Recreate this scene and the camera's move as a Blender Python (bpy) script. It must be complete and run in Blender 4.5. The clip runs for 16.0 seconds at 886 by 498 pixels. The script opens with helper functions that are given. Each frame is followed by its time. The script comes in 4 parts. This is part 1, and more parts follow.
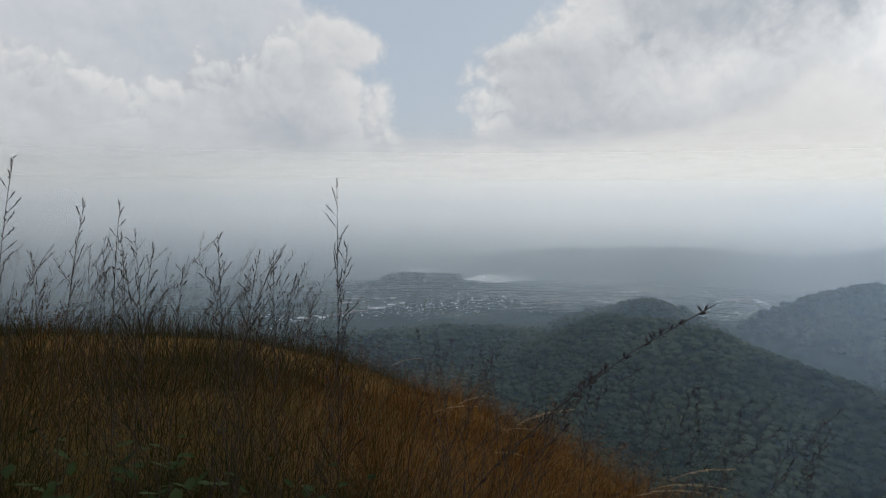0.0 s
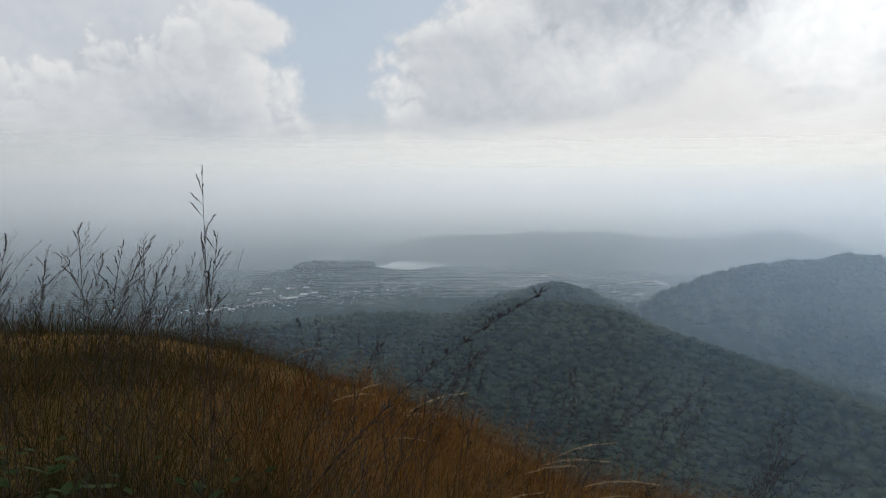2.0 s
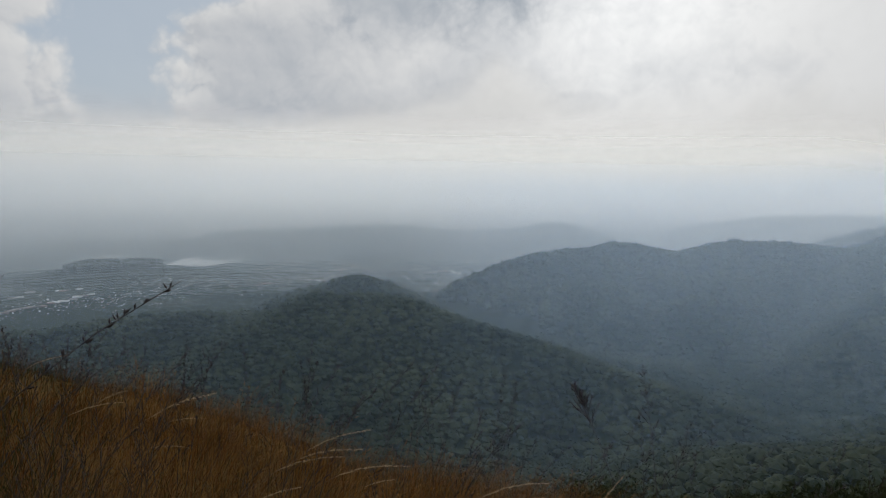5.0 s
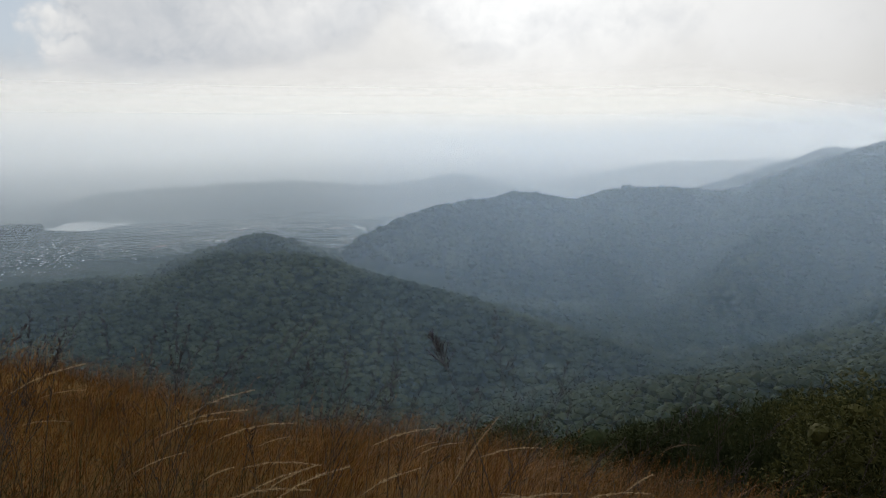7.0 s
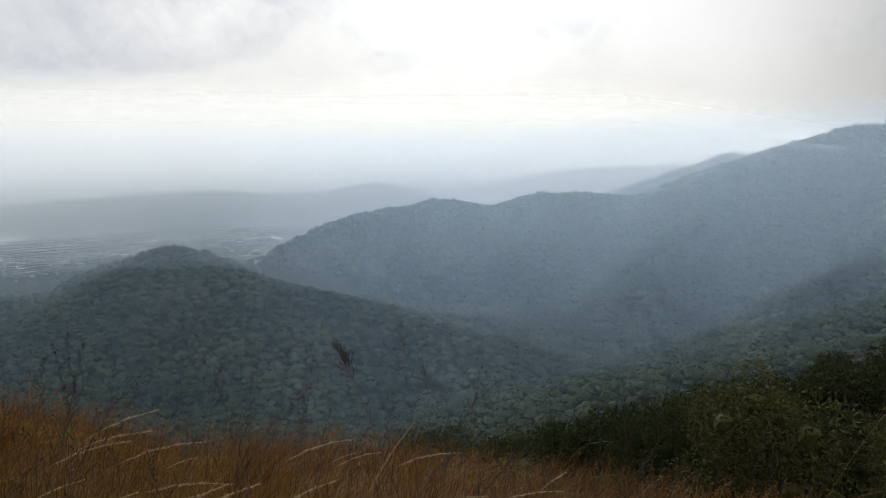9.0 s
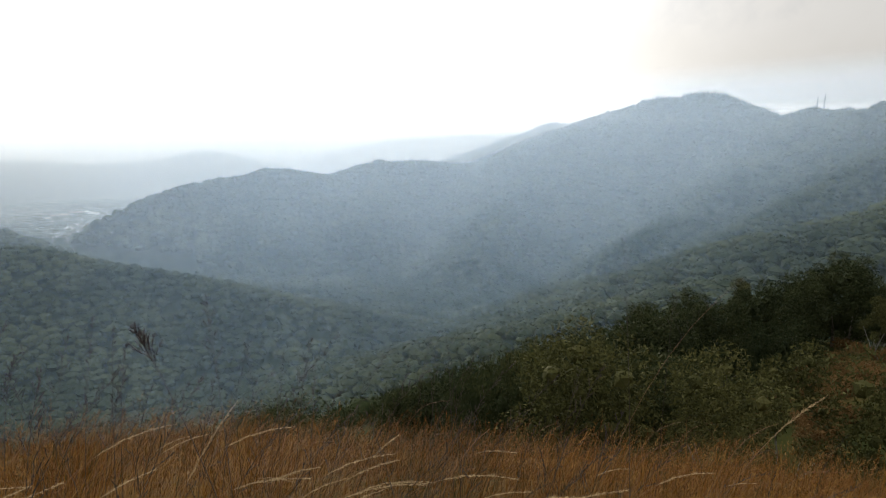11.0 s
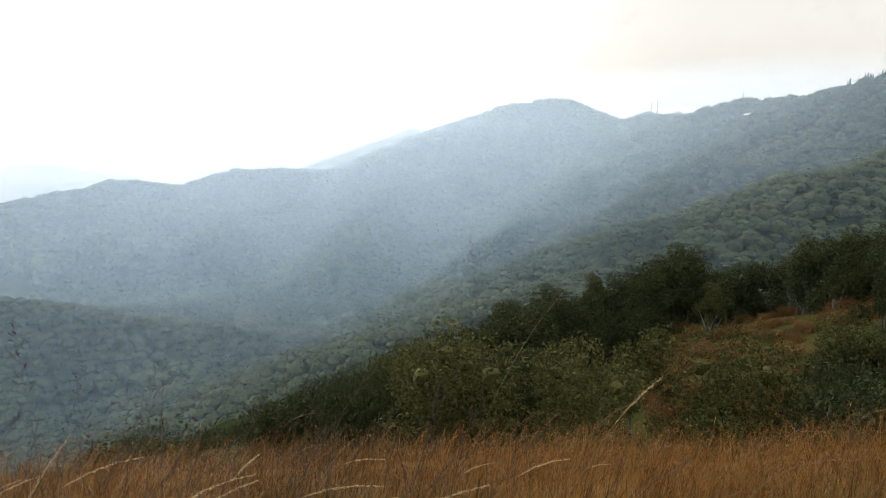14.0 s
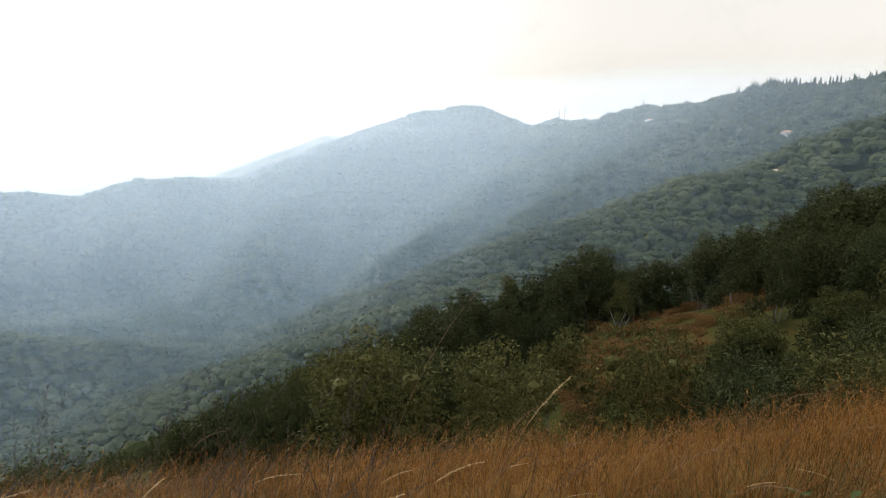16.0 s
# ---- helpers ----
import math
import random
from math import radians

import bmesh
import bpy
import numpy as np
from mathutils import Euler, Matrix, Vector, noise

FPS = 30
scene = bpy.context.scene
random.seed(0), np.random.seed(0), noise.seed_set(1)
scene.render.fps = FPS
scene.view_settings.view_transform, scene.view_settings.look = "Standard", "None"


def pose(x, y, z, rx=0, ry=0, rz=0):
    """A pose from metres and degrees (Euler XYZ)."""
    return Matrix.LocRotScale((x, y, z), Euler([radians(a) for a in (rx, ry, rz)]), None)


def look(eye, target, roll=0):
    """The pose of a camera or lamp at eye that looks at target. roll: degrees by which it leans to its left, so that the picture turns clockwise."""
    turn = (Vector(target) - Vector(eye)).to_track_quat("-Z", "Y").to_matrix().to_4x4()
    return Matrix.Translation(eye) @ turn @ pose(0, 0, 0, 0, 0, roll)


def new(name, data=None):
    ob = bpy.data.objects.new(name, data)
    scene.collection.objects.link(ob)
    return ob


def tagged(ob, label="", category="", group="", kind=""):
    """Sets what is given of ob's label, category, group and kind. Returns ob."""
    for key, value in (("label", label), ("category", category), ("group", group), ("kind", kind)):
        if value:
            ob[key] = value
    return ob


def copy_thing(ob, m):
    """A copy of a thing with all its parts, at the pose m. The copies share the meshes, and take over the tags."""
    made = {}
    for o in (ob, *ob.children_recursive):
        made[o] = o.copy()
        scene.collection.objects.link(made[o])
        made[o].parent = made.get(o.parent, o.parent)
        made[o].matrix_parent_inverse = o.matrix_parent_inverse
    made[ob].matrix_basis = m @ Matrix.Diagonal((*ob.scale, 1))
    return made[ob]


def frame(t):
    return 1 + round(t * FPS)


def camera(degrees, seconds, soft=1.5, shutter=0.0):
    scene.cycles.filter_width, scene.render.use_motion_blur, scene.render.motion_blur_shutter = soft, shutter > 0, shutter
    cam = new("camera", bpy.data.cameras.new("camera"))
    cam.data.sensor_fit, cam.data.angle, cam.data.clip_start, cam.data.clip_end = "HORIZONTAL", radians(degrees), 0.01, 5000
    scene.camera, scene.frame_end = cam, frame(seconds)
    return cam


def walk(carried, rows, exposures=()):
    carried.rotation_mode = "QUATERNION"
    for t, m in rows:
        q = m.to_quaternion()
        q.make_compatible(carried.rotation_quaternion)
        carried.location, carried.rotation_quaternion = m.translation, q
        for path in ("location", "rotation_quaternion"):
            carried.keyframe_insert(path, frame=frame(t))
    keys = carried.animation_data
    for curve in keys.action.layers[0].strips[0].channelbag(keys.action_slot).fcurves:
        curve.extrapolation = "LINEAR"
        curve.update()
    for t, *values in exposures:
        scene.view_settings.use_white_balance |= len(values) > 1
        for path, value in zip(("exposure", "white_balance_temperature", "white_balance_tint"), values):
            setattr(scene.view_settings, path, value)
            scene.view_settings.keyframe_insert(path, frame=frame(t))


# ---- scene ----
cam = camera(67.0, 16.0, soft=1.0)
PATH = [
    (0.0, pose(-0.000, 0.650, 1.40, 84.78, -0.17, 0.02)),
    (0.5, pose(0.018, 0.650, 1.40, 84.38, 0.07, -1.60)),
    (1.0, pose(0.042, 0.649, 1.40, 84.11, 0.32, -3.69)),
    (1.5, pose(0.062, 0.647, 1.40, 83.77, -0.13, -5.47)),
    (2.0, pose(0.084, 0.645, 1.40, 83.71, -0.10, -7.41)),
    (2.5, pose(0.106, 0.641, 1.40, 83.82, -0.47, -9.42)),
    (3.0, pose(0.134, 0.636, 1.40, 83.19, -0.01, -11.90)),
    (3.5, pose(0.168, 0.628, 1.40, 83.14, 0.09, -14.99)),
    (4.0, pose(0.197, 0.619, 1.40, 83.09, -0.04, -17.66)),
    (4.5, pose(0.224, 0.610, 1.40, 83.26, -0.75, -20.12)),
    (5.0, pose(0.268, 0.592, 1.40, 83.29, -1.02, -24.39)),
    (7.5, pose(0.362, 0.540, 1.40, 79.00, 0.11, -33.85)),
    (8.0, pose(0.368, 0.536, 1.40, 79.52, 0.36, -35.43)),
    (10.5, pose(0.412, 0.502, 1.40, 78.45, -0.83, -49.38)),
    (11.0, pose(0.425, 0.492, 1.40, 77.52, -0.88, -53.46)),
    (11.5, pose(0.433, 0.485, 1.40, 77.28, -1.47, -56.18)),
    (12.0, pose(0.438, 0.480, 1.40, 76.71, -0.65, -57.87)),
    (12.5, pose(0.444, 0.475, 1.40, 76.74, -1.19, -60.02)),
    (13.0, pose(0.451, 0.468, 1.40, 77.09, -1.28, -62.31)),
    (13.5, pose(0.455, 0.464, 1.40, 77.70, -1.20, -63.87)),
    (14.0, pose(0.459, 0.460, 1.40, 78.17, -0.71, -65.18)),
    (14.5, pose(0.464, 0.455, 1.40, 77.95, -0.56, -66.91)),
    (15.0, pose(0.469, 0.450, 1.40, 78.07, -0.64, -68.94)),
    (15.5, pose(0.473, 0.445, 1.40, 78.57, -0.28, -70.40)),
    (16.0, pose(0.479, 0.439, 1.40, 78.80, -0.61, -72.45)),
]
EXPOSURES = [(0.0, -0.7, 6350, 10), (1.5, -0.58, 6350, 10), (3.0, -0.56, 6350, 10), (5.0, -0.78, 6400, 10), (8.0, -0.35, 6450, 10), (10.3, -0.16, 6550, 10), (11.0, 0.32, 6750, 10),
             (12.0, 0.76, 6850, 10), (16.0, 0.77, 6900, 10)]
walk(cam, PATH, EXPOSURES)

# ---------------------------------------------------------------- helpers
EYE = 1.4


def at(az, el, d):
    """A place seen from the standing point: compass angle and elevation in degrees, ground distance in metres."""
    a = radians(az)
    return Vector((d * math.sin(a), d * math.cos(a), EYE + d * math.tan(radians(el))))


def rng(seed):
    return np.random.default_rng(seed)


def mesh_from(name, verts, faces, smooth=False):
    """A mesh from an (n, 3) array and an (m, 3) or (m, 4) array of corners."""
    me = bpy.data.meshes.new(name)
    verts, faces = np.asarray(verts, np.float32), np.asarray(faces, np.int32)
    k = faces.shape[1]
    me.vertices.add(len(verts))
    me.vertices.foreach_set("co", verts.ravel())
    me.loops.add(faces.size)
    me.loops.foreach_set("vertex_index", faces.ravel())
    me.polygons.add(len(faces))
    me.polygons.foreach_set("loop_start", np.arange(0, faces.size, k, dtype=np.int32))
    me.polygons.foreach_set("use_smooth", np.full(len(faces), smooth))
    me.update(calc_edges=True)
    return me


def part(name, bm, material, parent=None, label=""):
    """One mesh object from a bmesh or a mesh, under a thing or a part."""
    if isinstance(bm, bmesh.types.BMesh):
        me = bpy.data.meshes.new(name)
        bm.to_mesh(me)
        bm.free()
    else:
        me = bm
    if material and not me.materials:
        me.materials.append(material)
    ob = new(name, me)
    if parent:
        ob.parent = parent
    if label:
        ob["label"] = label
    return ob


def box(bm, x0, y0, z0, x1, y1, z1):
    vs = [bm.verts.new((x, y, z)) for z in (z0, z1) for y in (y0, y1) for x in (x0, x1)]
    for f in ((0, 2, 3, 1), (4, 5, 7, 6), (0, 1, 5, 4), (2, 6, 7, 3), (0, 4, 6, 2), (1, 3, 7, 5)):
        bm.faces.new([vs[i] for i in f])


def tube(bm, points, radii, sides=5):
    """A tapered tube along a line of points."""
    rings = []
    for i, p in enumerate(points):
        p = Vector(p)
        way = (Vector(points[min(i + 1, len(points) - 1)]) - Vector(points[max(i - 1, 0)])).normalized()
        u = way.orthogonal().normalized()
        v = way.cross(u)
        rings.append([bm.verts.new(p + radii[i] * (math.cos(a) * u + math.sin(a) * v))
                      for a in [2 * math.pi * k / sides for k in range(sides)]])
    for a, b in zip(rings, rings[1:]):
        for k in range(sides):
            bm.faces.new((a[k], a[(k + 1) % sides], b[(k + 1) % sides], b[k]))
    bm.faces.new(rings[-1])
    bm.faces.new(rings[0][::-1])


# ---------------------------------------------------------------- world, sun
SUN_AZ, SUN_EL = 39.0, 17.0


def way_to(az, el):
    a, e = radians(az), radians(el)
    return (math.sin(a) * math.cos(e), math.cos(a) * math.cos(e), math.sin(e))


class Nodes:
    """Short hand for a node tree."""

    def __init__(self, tree):
        self.tree = tree
        tree.nodes.clear()

    def add(self, kind, links=None, **values):
        n = self.tree.nodes.new(kind)
        for key, value in values.items():
            setattr(n, key, value)
        for key, value in (links or {}).items():
            if isinstance(value, bpy.types.NodeSocket):
                self.tree.links.new(value, n.inputs[key])
            else:
                n.inputs[key].default_value = value
        return n

    def math(self, op, a, b=0.0, c=0.0, clamp=False):
        return self.add("ShaderNodeMath", {0: a, 1: b, 2: c}, operation=op, use_clamp=clamp).outputs[0]

    def ramp(self, value, *stops, mode="LINEAR"):
        n = self.add("ShaderNodeValToRGB", {0: value})
        n.color_ramp.interpolation = mode
        while len(n.color_ramp.elements) < len(stops):
            n.color_ramp.elements.new(0.5)
        for e, (p, c) in zip(n.color_ramp.elements, stops):
            e.position, e.color = p, (*c, 1) if isinstance(c, tuple) else (c, c, c, 1)
        return n.outputs[0]

    def mix(self, f, a, b, blend="MIX"):
        n = self.add("ShaderNodeMix", data_type="RGBA", blend_type=blend)
        for i, v in ((0, f), (6, a), (7, b)):
            if isinstance(v, bpy.types.NodeSocket):
                self.tree.links.new(v, n.inputs[i])
            else:
                n.inputs[i].default_value = (*v, 1) if isinstance(v, tuple) else v
        return n.outputs[2]

    def noise(self, vector, scale, detail=4.0, rough=0.5, distort=0.0):
        return self.add("ShaderNodeTexNoise", {"Vector": vector, "Scale": scale, "Detail": detail, "Roughness": rough,
                                               "Distortion": distort}).outputs[0]


def smooth_step(n, v, a, b):
    return n.add("ShaderNodeMapRange", {0: v, 1: a, 2: b, 3: 0.0, 4: 1.0}, interpolation_type="SMOOTHSTEP").outputs[0]


def curve(n, value, lo, hi, *rows):
    """A smooth line through (place, value) rows; values within -60 to 60."""
    stops = [((p - lo) / (hi - lo), (v + 60) / 120) for p, v in rows]
    r = n.ramp(n.add("ShaderNodeMapRange", {0: value, 1: lo, 2: hi, 3: 0.0, 4: 1.0}).outputs[0], *stops)
    return n.math("MULTIPLY_ADD", n.add("ShaderNodeRGBToBW", {0: r}).outputs[0], 120.0, -60.0)


def make_world():
    world = bpy.data.worlds.new("sky")
    scene.world = world
    world.use_nodes = True
    n = Nodes(world.node_tree)
    d = n.add("ShaderNodeTexCoord").outputs["Generated"]
    x, y, z = n.add("ShaderNodeSeparateXYZ", {0: d}).outputs[:3]
    sky = n.add("ShaderNodeTexSky", sky_type="NISHITA", sun_disc=False, sun_elevation=radians(SUN_EL),
                sun_rotation=radians(SUN_AZ), altitude=800.0, dust_density=3.0).outputs[0]
    az = n.math("MULTIPLY", n.math("ARCTAN2", x, y), 57.296)
    el = n.math("MULTIPLY", n.math("ARCSINE", z), 57.296)
    # lumps of cumulus: rounded cells at three sizes, and soft noise
    bent = n.add("ShaderNodeVectorMath", {0: n.add("ShaderNodeTexNoise", {"Vector": d, "Scale": 14.0, "Detail": 4.0}).outputs[1], 1: (0.05, 0.05, 0.05), 2: d}, operation="MULTIPLY_ADD").outputs[0]

    def cells(scale, at_=bent):
        return n.add("ShaderNodeTexVoronoi", {"Vector": at_, "Scale": scale, "Smoothness": 0.35}, feature="SMOOTH_F1").outputs["Distance"]

    def heap(at_):
        a = n.math("MULTIPLY_ADD", cells(20.0, at_), -1.0, n.math("MULTIPLY", cells(52.0, at_), -0.45))
        return n.math("MULTIPLY_ADD", cells(120.0, at_), -0.22, a)

    soft = n.noise(d, 9.0, 6.0, 0.55, 0.3)
    broad = n.noise(d, 4.5, 4.0, 0.5)
    lumps = n.math("ADD", heap(bent), 0.72)
    wisp = n.math("SUBTRACT", soft, 0.5)
    # the clear gap between two cloud banks, by elevation
    left = curve(n, el, 0, 30, (1.0, 0.5), (3.4, -3.6), (6.2, -4.4), (9.4, -6.4), (11.7, -4.6), (14.9, -11), (24, -22))
    right = curve(n, el, 0, 30, (1.0, -1.5), (3.7, 1.4), (6.3, 2.8), (8.6, 2.8), (11.3, 4.2), (15.0, 10), (24, 17))
    gap = n.math("MINIMUM", n.math("SUBTRACT", az, left), n.math("SUBTRACT", right, az))
    gap = n.math("SUBTRACT", gap, n.math("MULTIPLY_ADD", lumps, 3.4, n.math("MULTIPLY", wisp, 6.0)))
    clear = smooth_step(n, gap, -1.1, 1.8)
    rim = n.math("MULTIPLY", smooth_step(n, gap, -4.2, -0.3), n.math("SUBTRACT", 1.0, clear))
    # thin high veil over the left bank
    bank = curve(n, az, -45, 0, (-36, 12.5), (-30, 9.3), (-25, 8.0), (-21, 9.0), (-16, 11.5), (-8, 17))
    over = n.math("SUBTRACT", n.math("SUBTRACT", el, bank), n.math("MULTIPLY_ADD", lumps, 2.6, n.math("MULTIPLY", wisp, 5.0)))
    veil = n.math("MULTIPLY", smooth_step(n, over, -0.6, 1.0), smooth_step(n, az, -6.0, -13.0))
    veil_rim = n.math("MULTIPLY", smooth_step(n, over, -3.4, -0.4), smooth_step(n, over, 0.4, -0.4))
    rim = n.math("MAXIMUM", rim, n.math("MULTIPLY", veil_rim, smooth_step(n, az, -6.0, -13.0)))
    # light on the lumps: how the heaps change towards the sun
    shift = n.add("ShaderNodeVectorMath", {0: bent, 1: (0.006, 0.006, 0.010)}, operation="ADD").outputs[0]
    relief = n.math("SUBTRACT", lumps, n.math("ADD", heap(shift), 0.72))
    tone = n.math("MULTIPLY_ADD", n.math("SUBTRACT", broad, 0.5), 0.5, 0.74)
    tone = n.math("MULTIPLY_ADD", relief, 0.22, tone)
    tone = n.math("MULTIPLY_ADD", wisp, 0.55, tone)
    tone = n.math("MULTIPLY_ADD", smooth_step(n, az, 38.0, 56.0), 0.24, tone)
    # grey flat bases
    base = curve(n, az, -45, 135, (-33, -0.5), (-18, 0.6), (-4, 2.2), (2, 3.2), (8, 3.0), (15, 3.6), (24, 5.4), (29, 8.5), (36, 6.0), (60, 5.5), (120, 4.5))
    deep = curve(n, az, -45, 135, (-33, 0.30), (-15, 0.32), (-4, 0.36), (6, 0.42), (18, 0.36), (25, 0.30), (31, 0.10), (55, 0.06), (75, 0.02), (120, 0.02))
    up = n.math("ADD", n.math("SUBTRACT", el, base), n.math("MULTIPLY_ADD", wisp, 4.0, n.math("MULTIPLY", lumps, -0.4)))
    grey = n.math("MULTIPLY", smooth_step(n, up, -0.9, 0.5), smooth_step(n, up, 4.5, 0.2))
    tone = n.math("SUBTRACT", tone, n.math("MULTIPLY", grey, deep))
    # darker masses: angle, elevation, half sizes, depth
    for a, e, wide, high, depth in ((23.5, 14.0, 10, 4.2, 0.66), (-24, 5, 18, 9, 0.24), (33, 17, 7, 5, 0.22), (-27, 1.6, 9, 1.8, 0.22), (-13, 4.5, 4, 2.4, 0.20), (35.3, 5.6, 2.6, 0.9, 0.22), (47, 8.5, 7, 1.6, 0.10), (-30, 5.5, 3, 2.5, 0.10), (9, 8.5, 9, 3.8, 0.42), (-20, 11, 9, 4, 0.2)):
        p = n.math("POWER", n.math("ABSOLUTE", n.math("DIVIDE", n.math("SUBTRACT", az, a), wide)), 2.0)
        q = n.math("POWER", n.math("ABSOLUTE", n.math("DIVIDE", n.math("SUBTRACT", el, e), high)), 2.0)
        far = n.math("ADD", n.math("ADD", p, q), n.math("MULTIPLY_ADD", wisp, -3.6, n.math("MULTIPLY", lumps, 0.5)))
        tone = n.math("SUBTRACT", tone, n.math("MULTIPLY", smooth_step(n, far, 1.5, -0.3), depth))
    cloud = n.ramp(tone, (0.0, (0.62, 0.68, 0.75)), (0.42, (0.86, 0.885, 0.915)), (0.9, (1.08, 1.08, 1.07)))
    cloud = n.mix(n.math("MULTIPLY", rim, n.math("MULTIPLY_ADD", relief, 1.6, 0.45), clamp=True), cloud, (1.14, 1.14, 1.12))
    cloud = n.mix(n.math("MULTIPLY", veil, 0.35), cloud, (0.86, 0.93, 1.03))
    # the warm haze below the clouds, bluish at the very bottom
    foot = n.mix(smooth_step(n, n.math("MULTIPLY_ADD", wisp, 1.5, el), -2.2, 2.4), (0.72, 0.765, 0.785), (1.0, 0.99, 0.96))
    foot = n.mix(smooth_step(n, n.math("MULTIPLY_ADD", wisp, 14.0, az), 16.0, -24.0), foot, (0.80, 0.815, 0.86))
    cloud = n.mix(n.math("MULTIPLY", smooth_step(n, up, 2.2, -2.0), 0.9), cloud, foot)
    away = n.add("ShaderNodeVectorMath", {0: d, 1: way_to(95, 8)}, operation="DOT_PRODUCT").outputs["Value"]
    lift = n.math("MULTIPLY_ADD", smooth_step(n, away, 0.82, 1.0), -0.5, 1.0)
    cloud = n.add("ShaderNodeVectorMath", {0: cloud, 3: lift}, operation="SCALE").outputs[0]
    # the veiled sun
    near = n.add("ShaderNodeVectorMath", {0: d, 1: way_to(SUN_AZ, SUN_EL)}, operation="DOT_PRODUCT").outputs["Value"]
    near = n.math("MAXIMUM", near, 0.0)
    wide = n.math("MULTIPLY", n.math("POWER", near, 14.0), 0.20)
    core = n.math("MULTIPLY", n.math("POWER", near, 60.0), 0.36)
    glow = n.math("MULTIPLY", n.math("ADD", wide, core), n.math("MULTIPLY_ADD", tone, 1.2, 0.1))
    lit = n.mix(1.0, cloud, n.add("ShaderNodeCombineColor", {0: glow, 1: glow, 2: n.math("MULTIPLY", glow, 0.97)}).outputs[0], "ADD")
    keep = smooth_step(n, n.math("MULTIPLY_ADD", wisp, 4.0, el), 1.5, 6.0)
    blue = n.add("ShaderNodeBackground", {0: n.mix(0.8, sky, (7.4, 8.6, 10.0)), 1: 0.1}).outputs[0]
    white = n.add("ShaderNodeBackground", {0: lit, 1: 1.0}).outputs[0]
    both = n.add("ShaderNodeMixShader", {0: n.math("MULTIPLY", n.math("MULTIPLY", clear, keep), 0.9), 1: white, 2: blue}).outputs[0]
    n.add("ShaderNodeOutputWorld", {0: both})


make_world()
sun = new("sun", bpy.data.lights.new("sun", "SUN"))
sun.data.energy, sun.data.angle, sun.data.color = 2.9, radians(16), (1.0, 0.95, 0.87)
sun.matrix_world = look(way_to(SUN_AZ, SUN_EL), (0, 0, 0))


# ---------------------------------------------------------------- materials
def material(name):
    m = bpy.data.materials.new(name)
    m.use_nodes = True
    return m, Nodes(m.node_tree)


def finish(n, colour, rough=0.8, bump=None, strength=0.3, translucent=0.0, spec=0.25, distance=0.05):
    links = {"Base Color": colour, "Roughness": rough, "Specular IOR Level": spec}
    if bump is not None:
        links["Normal"] = n.add("ShaderNodeBump", {"Strength": strength, "Distance": distance, "Height": bump}).outputs[0]
    out = n.add("ShaderNodeBsdfPrincipled", links).outputs[0]
    if translucent:
        leaf = n.add("ShaderNodeBsdfTranslucent", {0: colour}).outputs[0]
        out = n.add("ShaderNodeMixShader", {0: translucent, 1: out, 2: leaf}).outputs[0]
    n.add("ShaderNodeOutputMaterial", {0: out})


def foliage(name, dark, mid, light, patch=0.02, rust=None, single=0.22):
    """Leaves: each clump of its own tint, with broad patches of tone."""
    m, n = material(name)
    where = n.add("ShaderNodeNewGeometry")
    own = where.outputs["Random Per Island"]
    broad = n.noise(where.outputs["Position"], patch, 3.0)
    grain = n.noise(where.outputs["Position"], 1.3, 3.0, 0.6)
    v = n.math("ADD", n.math("MULTIPLY", own, single), n.math("ADD", n.math("MULTIPLY", broad, 0.97 - single), n.math("MULTIPLY", grain, 0.25)))
    colour = n.ramp(v, (0.3, dark), (0.62, mid), (0.95, light))
    if rust:
        colour = n.mix(smooth_step(n, n.noise(where.outputs["Position"], patch * 2.3, 4.0), 0.60, 0.70), colour, rust)
    finish(n, colour, 0.85, n.noise(where.outputs["Position"], 1.6, 3.0, 0.7), 0.45, translucent=0.15, spec=0.05, distance=0.4)
    return m


def grass_material(name, green, rust, straw):
    m, n = material(name)
    where = n.add("ShaderNodeNewGeometry")
    own = where.outputs["Random Per Island"]
    broad = n.noise(where.outputs["Position"], 0.55, 4.0, 0.6)
    wide_ = n.noise(where.outputs["Position"], 0.16, 3.0, 0.5)
    v = n.math("ADD", n.math("MULTIPLY", own, 0.62), n.math("ADD", n.math("MULTIPLY", broad, 0.55), n.math("MULTIPLY", wide_, 0.45)))
    # greener to the left, with the shade there also put into the colour
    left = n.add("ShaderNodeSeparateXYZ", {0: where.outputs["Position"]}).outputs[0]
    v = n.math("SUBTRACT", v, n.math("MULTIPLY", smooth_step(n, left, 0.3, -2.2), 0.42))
    # greener near the standing point, with darkness added to the colour
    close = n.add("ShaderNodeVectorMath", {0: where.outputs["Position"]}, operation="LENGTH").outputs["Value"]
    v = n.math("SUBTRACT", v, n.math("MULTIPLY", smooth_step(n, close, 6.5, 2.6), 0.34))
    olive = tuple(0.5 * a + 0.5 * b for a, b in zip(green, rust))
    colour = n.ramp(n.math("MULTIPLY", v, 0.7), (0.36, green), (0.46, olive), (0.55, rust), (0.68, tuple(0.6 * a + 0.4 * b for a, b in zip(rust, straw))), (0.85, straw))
    finish(n, colour, 0.6, translucent=0.25, spec=0.08)
    return m


